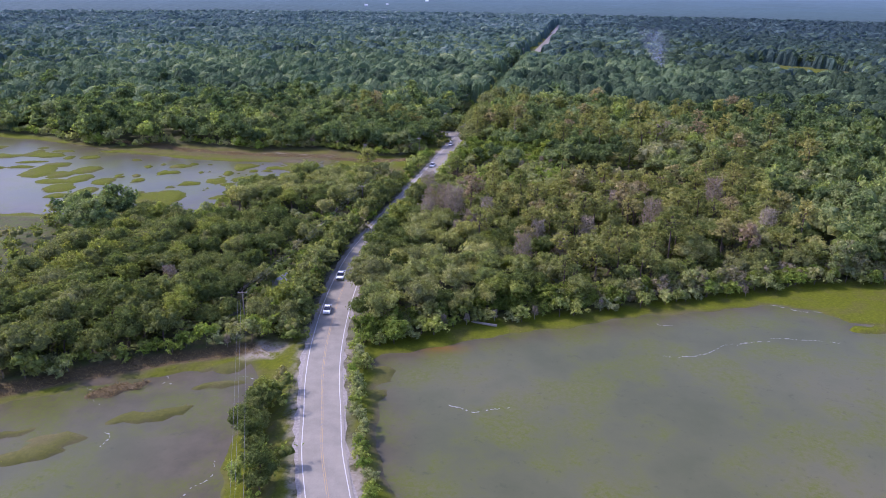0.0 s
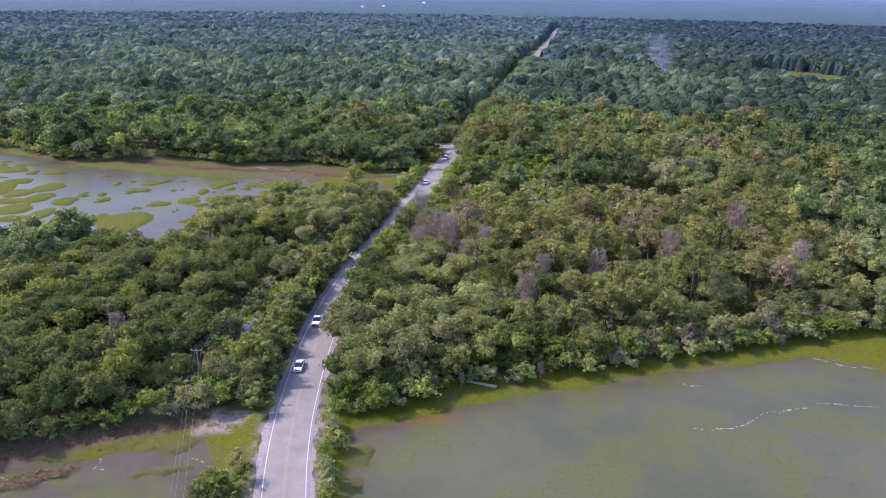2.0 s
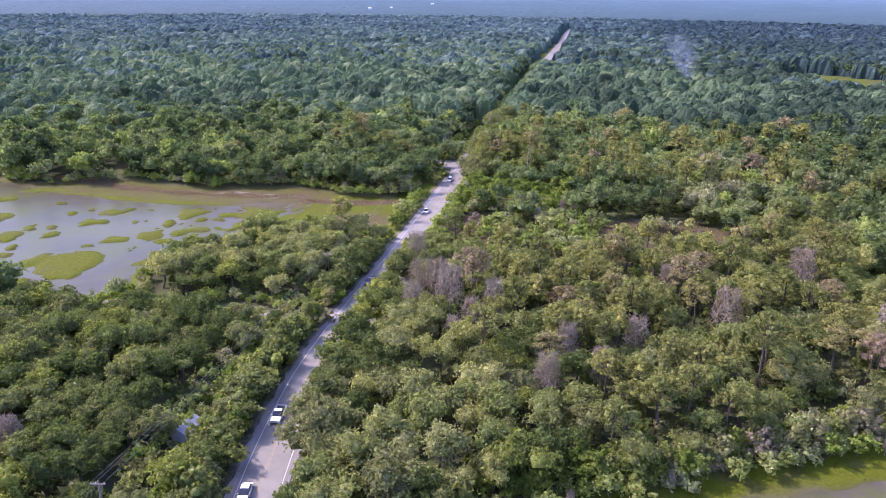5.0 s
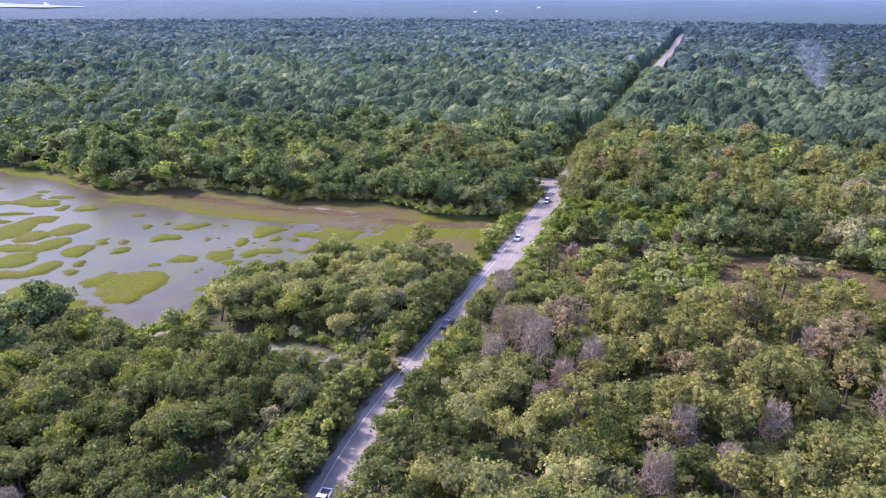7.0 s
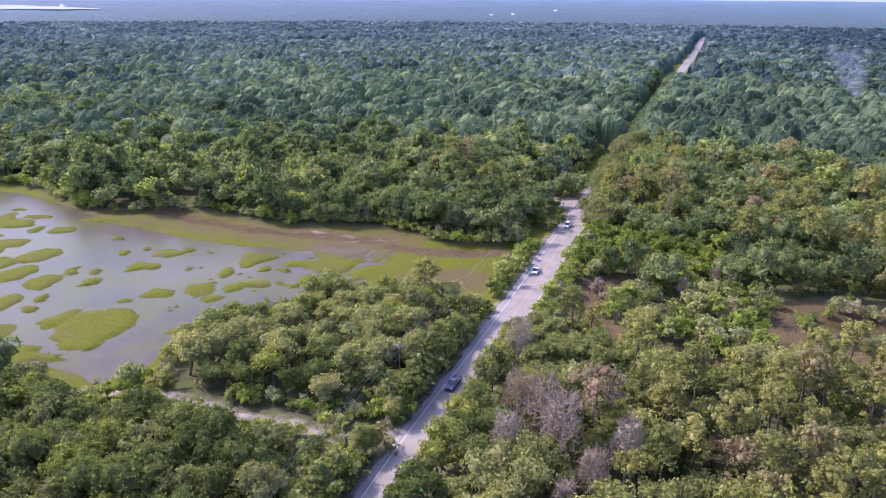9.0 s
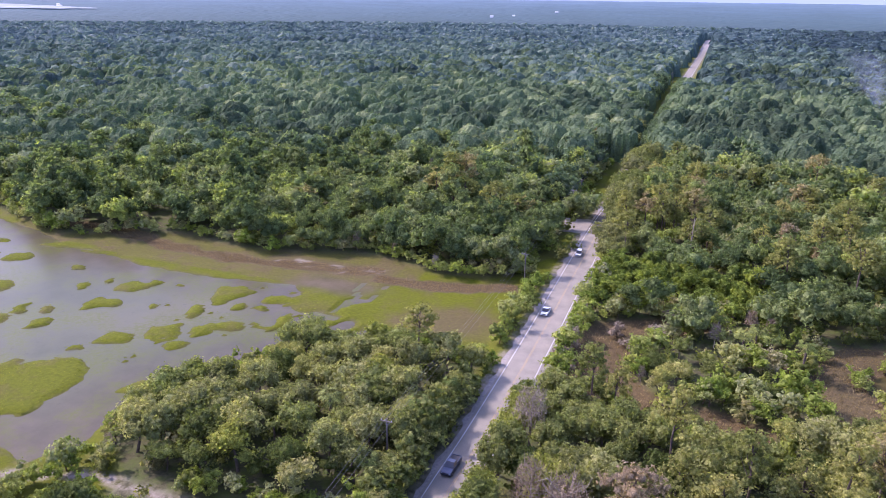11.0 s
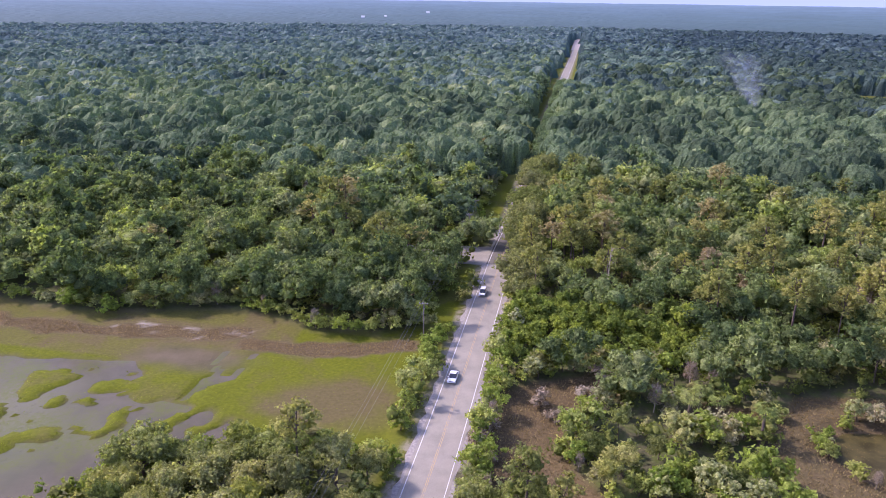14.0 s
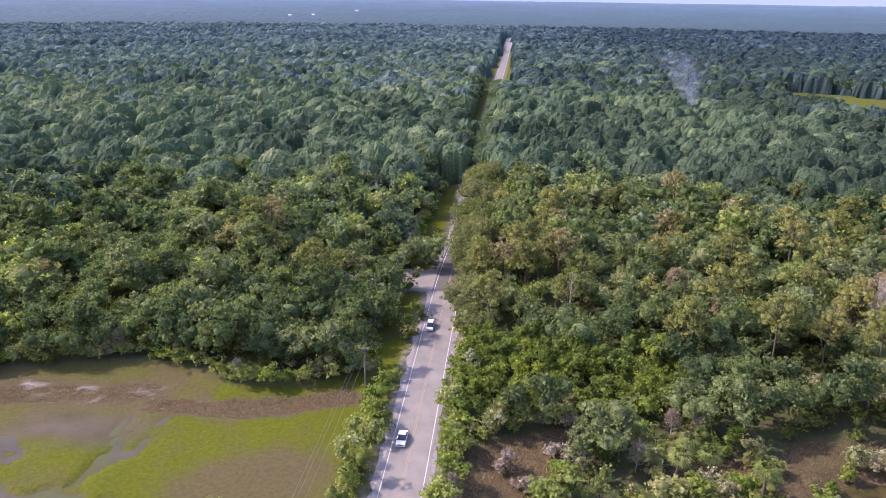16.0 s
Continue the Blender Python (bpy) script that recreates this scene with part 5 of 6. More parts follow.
def canopy_sheet(name, label, r0, r1, dr, da, mats, cell, seed, leaves):
    """Far tree crowns grown together: a rough sheet of crowns and loose leaf sprays on it."""
    rr = r0 * (r1 / r0) ** np.linspace(0, 1, int(math.log(r1 / r0) / dr))
    aa = np.arange(radians(-56), radians(30), da)
    R, A = np.meshgrid(rr, aa, indexing="ij")
    p = np.stack([(-30 + R * np.sin(A)).ravel(), (100 + R * np.cos(A)).ravel()], 1)
    p += rng.uniform(-0.42, 0.42, p.shape) * (R.ravel() * da)[:, None]
    bent = p + np.stack([wobble(p, 2.6, 1.0), wobble(p, 2.3, 2.0)], 1) * 0.9
    big, tint = crowns_over(bent, cell, seed, True)
    small, patch = crowns_over(bent, cell * 0.3, seed + 1)
    swell = 1.0 * wobble(p, 45.0, 7.0) + 1.1 * wobble(p, 17.0, 3.0)
    under = big < -5
    z = np.where(under, np.where(wooded(p, 3.0), 4.6, -3.0), 3.6 + big + 0.55 * np.maximum(small, -0.4) + swell) + rng.uniform(-0.35, 0.35, len(p))
    z = z - 5.0 * smooth(1 - (R.ravel() - r0) / 30) * (r0 < 400) + far_rise(p)
    shade = np.clip(0.4 + 0.5 * (tint - 0.5) + 0.16 * (patch - 0.5) + 0.24 * wobble(p, 60.0, 2.0) + 0.18 * wobble(p, 19.0, 4.0) + 0.35 * (tint > 0.92), 0, 1)
    # darkens the sheet to the right, a cloud's shadow put into its colour
    shade = np.clip(shade - 0.2 * smooth((p[:, 0] + 62) / 25) - 0.3 * smooth((p[:, 0] - p[:, 1] * 0.02) / 200), 0, 1)
    na = len(aa)
    i = (np.arange(len(rr) - 1)[:, None] * na + np.arange(na - 1)[None, :]).ravel()
    quad = np.stack([i, i + na, i + na + 1, i + 1], 1)
    quad = quad[(z[quad].max(1) > 0) & view_fan(p[quad].mean(1))]
    V = np.column_stack([p, z])
    f = quad[rng.integers(0, len(quad), leaves)]
    f = f[V[f][:, :, 2].min(1) > 4]
    o = V[f].mean(1) + (0, 0, 0.2) + rng.normal(scale=0.35, size=(len(f), 3))
    t = np.hypot(o[:, 0] + 30, o[:, 1] - 100)[:, None] * 0.0017 * rng.uniform(0.5, 1.4, (len(o), 1))
    n = rng.normal(scale=0.5, size=o.shape) + (-0.1, -0.2, 0.6)
    n /= np.linalg.norm(n, axis=1)[:, None]
    a = np.cross(n, rng.normal(size=n.shape))
    a /= np.linalg.norm(a, axis=1)[:, None]
    b = np.cross(n, a)
    L = np.stack([o + a * t, o - a * t * 0.5 + b * t * 0.8, o - a * t * 0.4 - b * t * 0.8], 1).reshape(-1, 3)
    tri = np.concatenate([quad[:, (0, 1, 2)], quad[:, (0, 2, 3)], np.arange(len(L)).reshape(-1, 3) + len(V)])
    me = mesh_from(name, np.concatenate([V, L]), tri, mats[0], {"tint": np.concatenate([shade, np.repeat(shade[f[:, 0]], 3)])}, False)
    for m in mats[1:]:
        me.materials.append(m)
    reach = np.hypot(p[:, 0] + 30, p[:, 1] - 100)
    # painted haze thickens with reach: the bluer leaf material, crown by crown
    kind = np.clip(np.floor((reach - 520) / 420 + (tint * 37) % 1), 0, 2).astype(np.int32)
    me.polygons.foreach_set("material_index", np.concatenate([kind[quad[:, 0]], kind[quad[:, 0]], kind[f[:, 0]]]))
    return tagged(new(name, me), label, "woodland", kind="stuff")


canopy_sheet("far_woodland", "rolling tree canopy stretching away, tinted bluer with distance for haze", 345, 1800, 0.0044, 0.0029, (leaf_thin_haze, leaf_mid_haze, leaf_thick_haze), 10.2, 21, 160000)

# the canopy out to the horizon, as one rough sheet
haze_horizon, hn, hl, hb = material("glowing_haze_distance", 0.9, 0.1)
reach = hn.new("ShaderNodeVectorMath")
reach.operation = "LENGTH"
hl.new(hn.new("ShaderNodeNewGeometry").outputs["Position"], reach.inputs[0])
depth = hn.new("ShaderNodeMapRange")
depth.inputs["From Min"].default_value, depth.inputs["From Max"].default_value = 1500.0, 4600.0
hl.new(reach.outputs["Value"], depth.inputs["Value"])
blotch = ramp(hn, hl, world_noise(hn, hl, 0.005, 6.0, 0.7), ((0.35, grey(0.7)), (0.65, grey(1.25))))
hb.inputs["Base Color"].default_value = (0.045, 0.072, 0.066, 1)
# blue emission grows with depth: haze painted as glow onto the canopy
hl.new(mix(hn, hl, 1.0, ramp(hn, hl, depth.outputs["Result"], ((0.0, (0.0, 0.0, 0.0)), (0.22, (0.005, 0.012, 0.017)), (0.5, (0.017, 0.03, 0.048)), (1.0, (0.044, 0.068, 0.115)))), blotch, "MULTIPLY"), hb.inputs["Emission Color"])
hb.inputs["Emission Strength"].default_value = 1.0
rr = 1700 * (4900 / 1700) ** np.linspace(0, 1, 80)
aa = np.radians(np.linspace(-62, 40, 360))
R, A = np.meshgrid(rr, aa, indexing="ij")
cp = np.stack([(R * np.sin(A)).ravel(), (100 + R * np.cos(A)).ravel()], 1)
cz = far_rise(cp) + 7.5 + 2.0 * wobble(cp, 110, 3.0) + rng.uniform(-0.8, 1.2, len(cp))
na = len(aa)
ci = (np.arange(len(rr) - 1)[:, None] * na + np.arange(na - 1)[None, :]).ravel()
tagged(new("horizon_woodland", mesh_from("horizon_woodland", np.column_stack([cp, cz]), np.stack([ci, ci + na, ci + na + 1, ci + 1], 1), haze_horizon,
                                         {"tint": np.clip(0.4 + 0.3 * wobble(cp, 150.0, 1.0), 0, 1)})), "flat wooded country at the horizon, glowing blue in place of haze", "woodland", kind="stuff")

# pale hazy sky low over the horizon
sky_low, sn, sl, sb = material("low_hazy_sky", 1.0, 0.0)
sb.inputs["Base Color"].default_value = (0, 0, 0, 1)
sb.inputs["Emission Color"].default_value = (0.2, 0.26, 0.42, 1)
sb.inputs["Emission Strength"].default_value = 1.0
ba = np.radians(np.linspace(-75, 55, 80))
bv = np.concatenate([np.column_stack([4930 * np.sin(ba), 100 + 4930 * np.cos(ba), np.full(80, z)]) for z in (-5.0, 420.0)])
tagged(new("backdrop", mesh_from("backdrop", bv, [(i, i + 1, i + 81, i + 80) for i in range(79)], sky_low, smooth=True)), "pale blue hazy sky low over the horizon", "sky", kind="structure")

# pale open marsh far off, laid over the canopy to show in the camera's view
fa = np.linspace(0, 2 * math.pi, 40, endpoint=False)
fr = 1 + 0.16 * np.sin(3 * fa + 1) + 0.09 * np.sin(7 * fa)
for x, y, w, d in ((-2150, 1960, 230, 130),):
    q = np.column_stack([x + w * fr * np.cos(fa + 0.2), y + d * fr * np.sin(fa + 0.2)])
    z = far_rise(np.vstack([q, [(x, y)]])) + 11.0
    tri = [(i, (i + 1) % 40, 40) for i in range(40)]
    ob = new("far_marsh", mesh_from("far_marsh", np.column_stack([np.vstack([q, [(x, y)]]), z]), tri, plain("pale_far_marsh", (0.17, 0.21, 0.22), 0.8, vary=0.25, scale=0.01)))
    tagged(ob, "pale open marsh far off among woods", "marsh", kind="structure")


# ---- marsh plants ----
def tuft(seed, blades, height, spread_):
    g = np.random.default_rng(seed)
    V = []
    for _ in range(blades):
        w, r = g.uniform(0, 6.28), g.uniform(0, spread_)
        o = np.array((r * math.cos(w), r * math.sin(w), -0.05))
        t = np.array((math.cos(w + 1.5), math.sin(w + 1.5), 0)) * g.uniform(0.07, 0.13)
        V += [o - t, o + t, o + np.array((math.cos(w) * 0.9, math.sin(w) * 0.9, 0.8)) * height * g.uniform(0.6, 1.1)]
    return np.array(V), np.arange(blades * 3).reshape(-1, 3)


def marsh_stuff(name, label, category, key, boxes, step, data, mat, lo, hi, least):
    rows = []
    for x0, y0, x1, y1 in boxes:
        p = jittered(rng, x0, y0, x1, y1, step)
        z, cover_, _, _, _ = survey(p)
        keep = (rng.uniform(size=len(p)) < (cover_[key] - least) * 1.6) & (z > WATER_LEVEL - 0.05) & (line_distance(p, ROAD) > 5.2)
        p, z = p[keep], z[keep]
        k = len(p)
        tint = np.clip(0.45 + 0.35 * wobble(p, 11.0, 4.0) + rng.normal(scale=0.15, size=k), 0, 1)
        rows.append(np.column_stack([p, z, rng.uniform(lo, hi, k), rng.uniform(0, 6.28, k), tint, rng.integers(0, len(data), k)]))
    return merged(name, label, category, np.concatenate(rows), data, mat)


GRASS = [tuft(500 + i, 5, 0.14, 0.5) for i in range(4)]
REED = [tuft(510 + i, 7, 0.38, 0.55) for i in range(4)]
marsh_stuff("marsh_grass", "bright yellow-green cordgrass on the marsh edge", "marsh grass", "grass",
            [(-250, 200, -62, 330), (-62, 84, 95, 210), (-110, 84, -62, 136), (-75, 325, -62, 400)], 0.95, GRASS, m_grass, 0.7, 1.3, 0.5)
marsh_stuff("brown_reeds", "dry brown needlerush reeds on marsh ground", "reeds", "reed",
            [(-250, 295, -66, 345), (-58, 184, 60, 314), (-125, 90, -55, 138)], 0.72, REED, m_reed, 0.6, 1.25, 0.3)

# white scum lines that lie on the shallow water
def foam_line(points, seed):
    r = random.Random(seed)
    line = along(points, 0.4)
    V, F = [], []
    off = 0.0
    for i, p in enumerate(line):
        d = (line[min(i + 1, len(line) - 1)] - line[max(i - 1, 0)]).normalized()
        n = Vector((-d.y, d.x, 0))
        off = 0.8 * off + r.gauss(0, 0.12)
        w = r.uniform(0.03, 0.2) * (0.25 if r.random() < 0.3 else 1.0)
        q = p + n * off
        V += [tuple(q + n * w + Vector((0, 0, WATER_LEVEL + 0.01))), tuple(q + Vector((0, 0, WATER_LEVEL + 0.04))), tuple(q - n * w + Vector((0, 0, WATER_LEVEL + 0.01)))]
        if i and r.random() > 0.4:
            o = len(V) - 6
            F += [(o, o + 1, o + 4, o + 3), (o + 1, o + 2, o + 5, o + 4)]
    ob = new("foam_line", mesh_from("foam_line", V, F, m_foam))
    return tagged(ob, "white foam drifted in a line on shallow water", "foam", "foam lines", "stuff")


for i, q in enumerate(([(-20, 118.5), (-17, 117.6), (-15, 117), (-12, 118.5), (-8.5, 120)], [(22, 147), (26, 147.5), (31, 150), (36, 155), (40, 157), (45, 159.5)],
                       [(47, 161), (52, 161.5), (57, 162), (62, 162)], [(51, 181), (54, 180), (58, 178.2), (63, 179)], [(21, 165), (23, 162.6), (26, 163.5)],
                       [(38, 156), (43, 158.5), (47, 160)], [(-90, 110), (-87, 109), (-86, 106), (-84, 105)], [(-79, 117.5), (-77, 117), (-76.5, 114.5), (-75, 115)],
                       [(-63, 120.3), (-60, 119.6), (-58, 118), (-57.5, 114)], [(-68, 129), (-64, 127.8), (-61, 127)], [(-92, 113.5), (-88, 114.5), (-84, 115), (-80, 117.5)],
                       [(-78, 98), (-76, 96), (-75.5, 93)], [(-55, 94), (-53.5, 90), (-55.5, 86), (-56, 82)])):
    foam_line(q, i)


# ---- bits on the shore ----
def fallen_log(x, y, z, length, turn):
    g = np.random.default_rng(3)
    root = new("driftwood_log")
    tagged(root, "bleached fallen tree trunk lying on shore grass", "log")
    pts = [(-length / 2, 0, 0.2), (-length * 0.2, 0.1, 0.28), (length * 0.2, -0.08, 0.3), (length / 2, 0.05, 0.24)]
    part("trunk", mesh_from("trunk", *tube(pts, [0.2, 0.27, 0.3, 0.34], 9), bark_grey), root)
    for s, w in ((-0.35, 1.0), (-0.2, -0.9)):
        part("branch", mesh_from("branch", *tube([(length * s, 0, 0.3), (length * s - 0.6, w * 0.6, 0.5), (length * s - 1.1, w * 1.1, 0.75)], [0.1, 0.07, 0.02], 5), bark_grey), root)
    root.matrix_basis = pose(x, y, z, 0, 0, turn)
    return root


fallen_log(-18, 154, -0.85, 6.2, -8)


# ---- utility line ----
POLES = [(-33, 57), (-71, 140), (-71.3, 234.5), (-70.3, 321), (-71, 393), (-71.3, 410), (-71.5, 508), (-70, 610), (-69, 720), (-67, 860)]
ARM_Z = 8.5


def pole_proto():
    root = tagged(new("utility_pole"), "weathered wooden utility pole with a crossarm", "utility pole", "utility poles along the road")
    part("shaft", mesh_from("shaft", *tube([(0, 0, -0.6), (0, 0, 5), (0, 0, 8.75)], [0.17, 0.15, 0.12], 9), pole_wood), root)
    bm = bmesh.new()
    block(bm, (2.1, 0.12, 0.14), (0, -0.16, ARM_Z - 0.15), 0.015)
    part("crossarm", bm_mesh("crossarm", bm, bark_grey), root, "pale weathered timber crossarm")
    for s in (-1, 1):
        part("brace", mesh_from("brace", *tube([(0, -0.16, ARM_Z - 0.85), (s * 0.6, -0.17, ARM_Z - 0.2)], [0.025, 0.025], 5), m_wire), root)
    for x in (-0.9, -0.25, 0.9):
        part("insulator", mesh_from("insulator", *tube([(x, -0.16, ARM_Z - 0.1), (x, -0.16, ARM_Z), (x, -0.16, ARM_Z + 0.06), (x, -0.16, ARM_Z + 0.14)], [0.03, 0.07, 0.04, 0.06], 8), m_porcelain), root)
    return root


proto = None
heads = []
for i, (x, y) in enumerate(POLES):
    a, b = POLES[max(i - 1, 0)], POLES[min(i + 1, len(POLES) - 1)]
    turn = math.degrees(math.atan2(b[1] - a[1], b[0] - a[0])) - 90
    m = pose(x, y, 0, 0, 0, turn)
    heads.append(m)
    if proto is None:
        proto = pole_proto()
        proto.matrix_basis = m
    else:
        copy_thing(proto, m)
for k, offset in enumerate((-0.9, -0.25, 0.9)):
    for i in range(len(POLES) - 1):
        p, q = heads[i] @ Vector((offset, -0.16, ARM_Z + 0.14)), heads[i + 1] @ Vector((offset, -0.16, ARM_Z + 0.14))
        sag = 0.00013 * (q - p).length ** 2
        pts = [tuple(p.lerp(q, t / 14) - Vector((0, 0, 4 * sag * (t / 14) * (1 - t / 14)))) for t in range(15)]
        w = new("power_line", mesh_from("power_line", *tube(pts, [0.017] * 15, 5), m_wire))
        tagged(w, "thin sagging overhead power line between poles", "power line", "overhead power lines")


# ---- vehicles ----
def profile_body(name, outline, width, mat, tuck=0.06):
    """A closed shell from a side outline (y, z), narrowed towards the top."""
    bm = bmesh.new()
    zs = [z for _, z in outline]
    lo, hi = min(zs), max(zs)
    rings = []
    for s in (-1, -0.94, 0.94, 1):
        inset = 0.04 if abs(s) == 1 else 0.0
        rings.append([bm.verts.new((s * width / 2 * (1 - tuck * (z - lo) / (hi - lo)), y * (1 - inset * 0.15), z - inset * 0.6 * (z > (lo + hi) / 2))) for y, z in outline])
    n = len(outline)
    for a, b in zip(rings[:-1], rings[1:]):
        for i in range(n):
            bm.faces.new((a[i], a[(i + 1) % n], b[(i + 1) % n], b[i]))
    bm.faces.new(rings[0][::-1])
    bm.faces.new(rings[-1])
    bmesh.ops.recalc_face_normals(bm, faces=bm.faces[:])
    return bm_mesh(name, bm, mat)


def vehicle(name, label, x, y, heading, paint, kind):
    """A road vehicle facing +y before it is turned."""
    root = tagged(new(name), label, "pickup truck" if kind == "pickup" else "car")
    w, ln = (1.98, 5.5) if kind == "pickup" else (1.82, 4.7)
    h = 0.95 if kind == "pickup" else 0.86
    half = ln / 2
    low = [(-half, 0.45), (-half + 0.05, 0.3), (half - 0.1, 0.3), (half, 0.45), (half - 0.03, h - 0.12), (half - 0.35, h), (-half + 0.15, h + 0.02), (-half, h - 0.08)]
    body = part("body", profile_body("body", low, w, PAINT[paint], 0.05), root)
    if kind == "pickup":
        cab = [(-0.55, h), (1.25, h), (0.65, 1.62), (0.4, 1.72), (-0.3, 1.72), (-0.5, 1.62)]
        bm = bmesh.new()
        block(bm, (w - 0.3, 1.75, 0.1), (0, -half + 1.05, h + 0.03))
        part("bed", bm_mesh("bed", bm, m_trim), root, "dark open load bed")
        for s in (-1, 1):
            bm = bmesh.new()
            block(bm, (0.12, 2.0, 0.18), (s * (w / 2 - 0.1), -half + 1.05, h + 0.08), 0.02)
            part("bed_side", bm_mesh("bed_side", bm, PAINT[paint]), root)
        bm = bmesh.new()
        block(bm, (w - 0.1, 0.08, 0.18), (0, -half + 0.07, h + 0.08), 0.02)
        part("tailgate", bm_mesh("tailgate", bm, PAINT[paint]), root)
    elif kind == "suv":
        cab = [(-half + 0.2, h), (1.2, h), (0.5, 1.55), (0.25, 1.65), (-half + 0.6, 1.63), (-half + 0.3, 1.5)]
    else:
        cab = [(-1.75, h), (1.2, h), (0.35, 1.38), (0.1, 1.45), (-0.75, 1.44), (-1.05, 1.36)]
    part("cabin", profile_body("cabin", cab, w - 0.16, m_glass, 0.22), root, "dark tinted glasshouse")
    r0, r1 = (0.45, -0.35) if kind == "pickup" else (0.3, -half + 0.62) if kind == "suv" else (0.12, -0.8)
    top = max(z for _, z in cab)
    bm = bmesh.new()
    block(bm, (w - 0.42, r0 - r1 + 0.08, 0.05), (0, (r0 + r1) / 2, top + 0.012), 0.02)
    part("roof", bm_mesh("roof", bm, PAINT[paint]), root)
    for s in (-1, 1):
        for yy in (half - 0.95, -half + 1.0):
            tyre = part("wheel", mesh_from("wheel", *tube([(s * (w / 2 - 0.24), yy, 0.33), (s * (w / 2 - 0.22), yy, 0.33), (s * (w / 2 - 0.02), yy, 0.33), (s * (w / 2), yy, 0.33)], [0.27, 0.33, 0.33, 0.27], 16), m_tyre), root)
            part("rim", mesh_from("rim", *tube([(s * (w / 2 - 0.05), yy, 0.33), (s * (w / 2 + 0.008), yy, 0.33)], [0.2, 0.17], 12), m_rim), tyre)
        bm = bmesh.new()
        block(bm, (0.4, 0.1, 0.14), (s * (w / 2 - 0.3), half - 0.06, h - 0.22), 0.02)
        part("headlight", bm_mesh("headlight", bm, m_lamp), root)
        bm = bmesh.new()
        block(bm, (0.24, 0.08, 0.2), (s * (w / 2 - 0.22), -half + 0.02, h - 0.2), 0.02)
        part("tail_light", bm_mesh("tail_light", bm, m_tail), root)
        bm = bmesh.new()
        block(bm, (0.2, 0.14, 0.12), (s * (w / 2 + 0.06), 0.85, h + 0.1), 0.02)
        part("mirror", bm_mesh("mirror", bm, PAINT[paint]), root)
    bm = bmesh.new()
    block(bm, (w - 0.7, 0.06, 0.16), (0, half - 0.01, h - 0.26), 0.01)
    part("grille", bm_mesh("grille", bm, m_trim), root)
    for s, yy in ((1, half - 0.02), (-1, -half + 0.02)):
        bm = bmesh.new()
        block(bm, (w - 0.1, 0.14, 0.16), (0, yy, 0.42), 0.03)
        part("bumper", bm_mesh("bumper", bm, m_trim if kind == "pickup" else PAINT[paint]), root)
    root.matrix_basis = pose(x, y, 0.15, 0, 0, heading) @ Matrix.Scale(0.92, 4)
    return root


def lane(y, offset):
    """Place and heading of a lane beside the centre line at a distance up the road."""
    i = min(range(1, len(centre) - 1), key=lambda k: abs(centre[k].y - y))
    d = (centre[i + 1] - centre[i - 1]).normalized()
    p = centre[i] + Vector((d.y, -d.x, 0)) * offset
    return p.x, p.y, math.degrees(math.atan2(d.y, d.x)) - 90


for y, offset, paint, kind, name, label in ((151, -1.75, "white", "sedan", "sedan", "white sedan driving on the asphalt road"),
                                            (172, -1.75, "white", "pickup", "pickup_truck", "white crew-cab pickup truck on the road"),
                                            (237, -1.75, "dark_blue", "pickup", "pickup_truck", "dark blue pickup truck on the road"),
                                            (303, -1.75, "white", "sedan", "sedan", "white sedan driving past roadside bushes"),
                                            (349, -1.75, "silver", "suv", "station_wagon", "silver estate car beside the junction")):
    x, yy, w = lane(y, offset)
    vehicle(name, label, x, yy, w + 180, paint, kind)


# ---- buildings among the trees ----
m_pale_roof = plain("weathered_white_roof", (0.5, 0.51, 0.52), 0.8, vary=0.1)


def house(name, label, x, y, turn, w, d, h, ridge, roof_mat, wall_mat, base=0.0):
    root = tagged(new(name), label, "building")
    bm = bmesh.new()
    block(bm, (w, d, h), (0, 0, h / 2))
    part("wall", bm_mesh("wall", bm, wall_mat), root)
    e, t = 0.5, 0.14
    bm = bmesh.new()
    ys = ((-d / 2 - e, h - 0.25), (0, h + ridge), (d / 2 + e, h - 0.25))
    for x0, x1 in ((-w / 2 - e, w / 2 + e),):
        top = [[bm.verts.new((xx, yv, z + t)) for yv, z in ys] for xx in (x0, x1)]
        bot = [[bm.verts.new((xx, yv, z)) for yv, z in ys] for xx in (x0, x1)]
        for i in (0, 1):
            bm.faces.new((top[0][i], top[1][i], top[1][i + 1], top[0][i + 1]))
            bm.faces.new((bot[0][i + 1], bot[1][i + 1], bot[1][i], bot[0][i]))
        for s in (0, 1):
            bm.faces.new((top[s][0], top[s][1], bot[s][1], bot[s][0]))
            bm.faces.new((top[s][1], top[s][2], bot[s][2], bot[s][1]))
        for i in (0, 2):
            bm.faces.new((top[0][i], bot[0][i], bot[1][i], top[1][i]))
    bmesh.ops.recalc_face_normals(bm, faces=bm.faces[:])
    part("roof", bm_mesh("roof", bm, roof_mat), root)
    for s in (-1, 1):
        bm = bmesh.new()
        bm.faces.new([bm.verts.new(v) for v in ((s * w / 2, -d / 2, h), (s * w / 2, d / 2, h), (s * w / 2, 0, h + ridge * 0.92))])
        part("gable", bm_mesh("gable", bm, wall_mat), root)
    for k in range(max(1, int(w // 3.5))):
        bm = bmesh.new()
        block(bm, (1.0, 0.08, 1.1), (-w / 2 + (k + 0.5) * w / max(1, int(w // 3.5)), -d / 2 - 0.02, h * 0.55), 0.02)
        part("window", bm_mesh("window", bm, m_glass), root)
    root.matrix_basis = pose(x, y, base, 0, 0, turn)
    return root


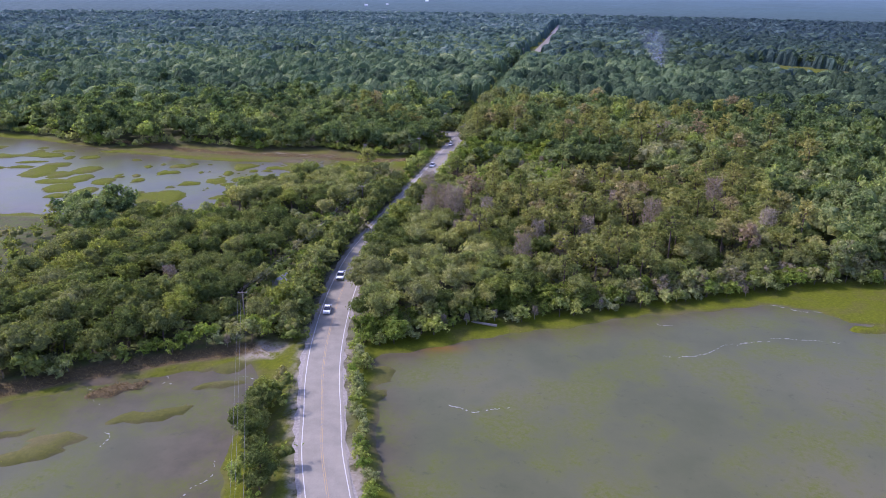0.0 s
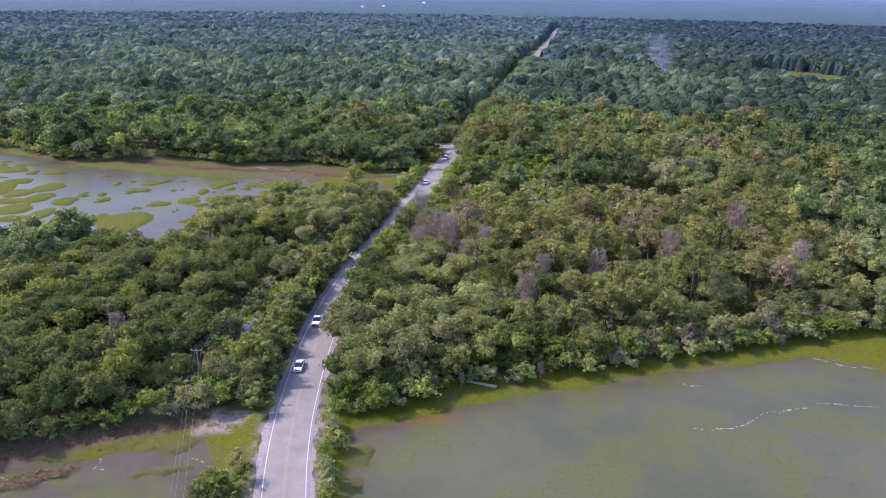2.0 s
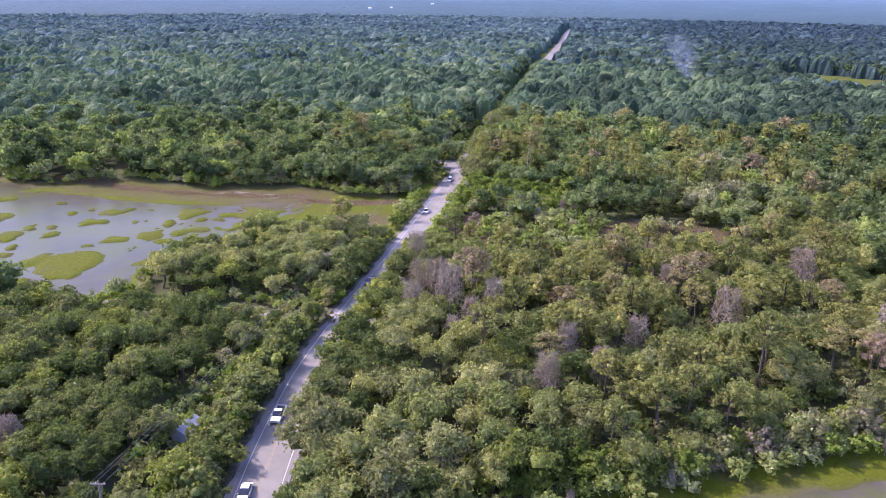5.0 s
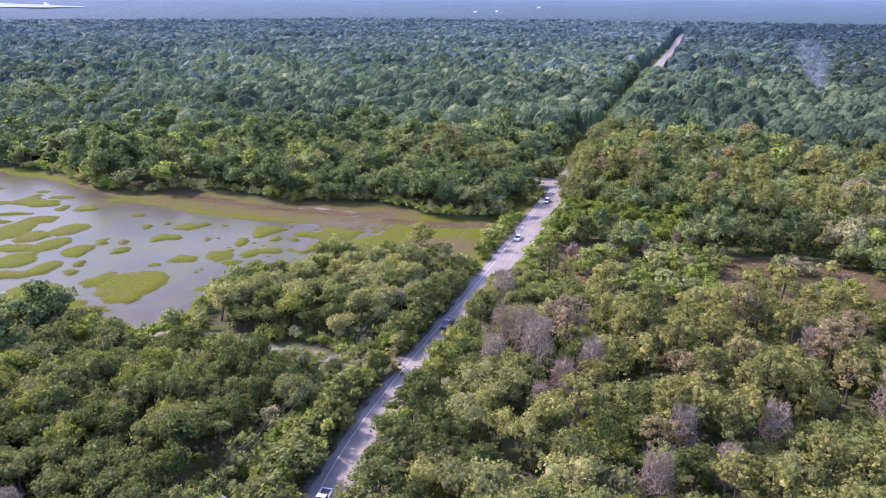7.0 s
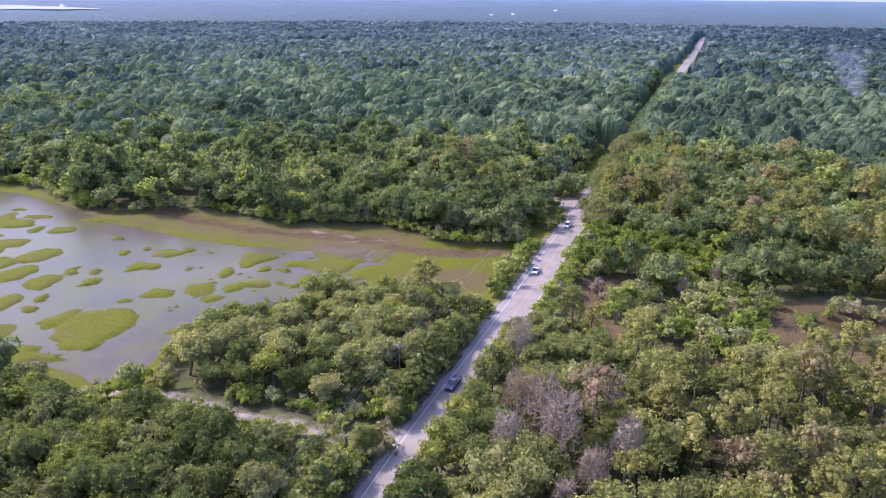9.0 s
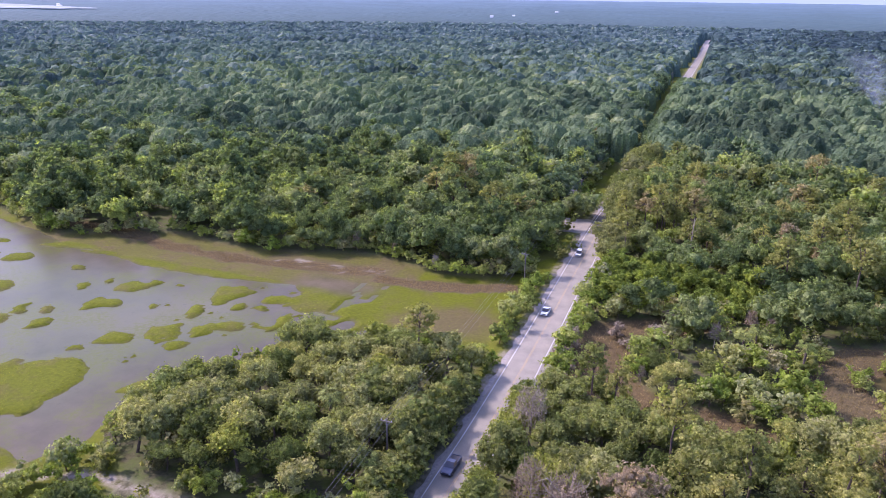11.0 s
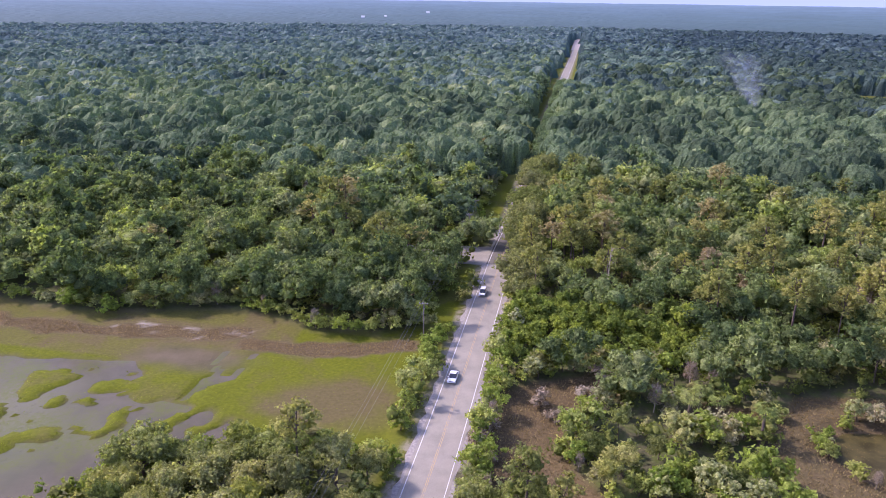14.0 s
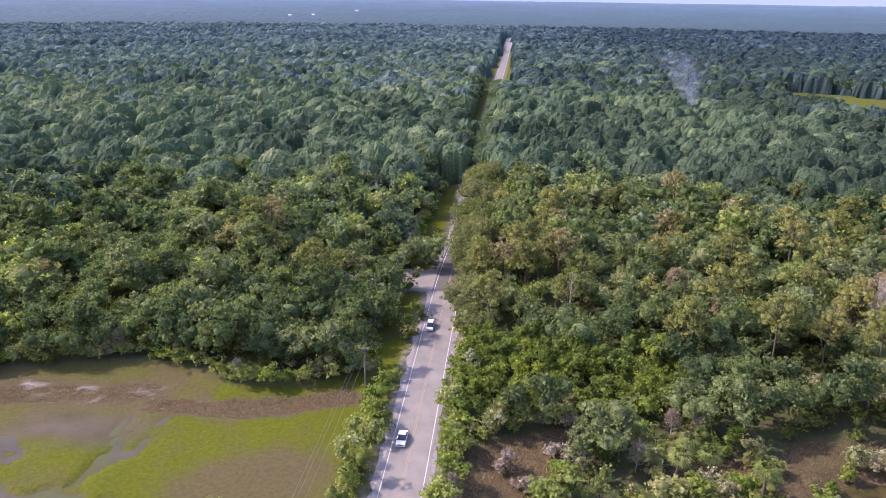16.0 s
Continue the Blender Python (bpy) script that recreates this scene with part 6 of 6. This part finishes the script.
house("shed", "small shed with a pale grey metal roof under oaks", -72.2, 164, 84, 4.2, 3.0, 2.1, 0.6, m_roof, m_wall)
house("hut", "small hut with a rusty red roof in the woods", -6, 170.5, 12, 2.6, 2.0, 1.7, 0.5, m_roof_red, m_roof_red, -0.2)
house("house", "low house with a pale roof among far trees", -2, 545, 20, 12, 8, 4.2, 1.6, m_roof, m_white_wall)
house("warehouse", "long white-roofed building beside the distant road", -27, 934, 2, 30, 11, 6.0, 0.9, m_pale_roof, m_wall)
for x, y, w in ((-690, 2350, 14), (-640, 2420, 11), (-585, 2790, 16), (-2150, 2120, 24), (-2240, 2200, 16)):
    house("house", "white house far off at the edge of woods", x, y, 15, w * 0.7, 8, 10, 3, m_pale_roof, m_pale_roof, float(far_rise(np.array([[x, y]], dtype=float))[0]) - 1)


# ---- smoke ----
def smoke_plume(x, y, z, height, drift):
    m, n, l, b = material("thin_wood_smoke", 1.0, 0.0)
    b.inputs["Base Color"].default_value = (0.75, 0.8, 0.88, 1)
    wisp = ramp(n, l, world_noise(n, l, 0.16, 5.0, 0.65), ((0.36, grey(0.05)), (0.68, grey(1.0))))
    l.new(arith(n, l, "MULTIPLY", attribute(n, "thick"), wisp), b.inputs["Alpha"])
    root = tagged(new("smoke_plume"), "thin pale blue smoke rising above the trees", "smoke")
    nu, nv = 15, 26
    for i, (turn, most) in enumerate(((0.0, 0.36), (0.6, 0.26), (-0.6, 0.26))):
        V, T = [], []
        for v in np.linspace(0, 1, nv):
            cx, cy, cz = drift[0] * v ** 1.6 + 1.5 * math.sin(5 * v + i), drift[1] * v, height * v
            half = 1.8 + 20 * v ** 1.25
            for u in np.linspace(-1, 1, nu):
                V.append((cx + half * u * math.cos(turn), cy + half * u * math.sin(turn) + 1.2 * math.sin(3 * u + 6 * v + i), cz + 0.8 * math.sin(4 * u + 3 * v)))
                T.append(most * (1 - u * u) ** 1.5 * (1 - v) ** 0.7 * min(1.0, v * 8 + 0.1))
        o = (np.arange(nv - 1)[:, None] * nu + np.arange(nu - 1)[None, :]).ravel()
        part("wisp", mesh_from("wisp", V, np.stack([o, o + 1, o + nu + 1, o + nu], 1), m, {"thick": T}, True), root)
    root.matrix_basis = pose(x, y, z)
    return root


smoke_plume(64, 650, 8, 36, (-9, 8))
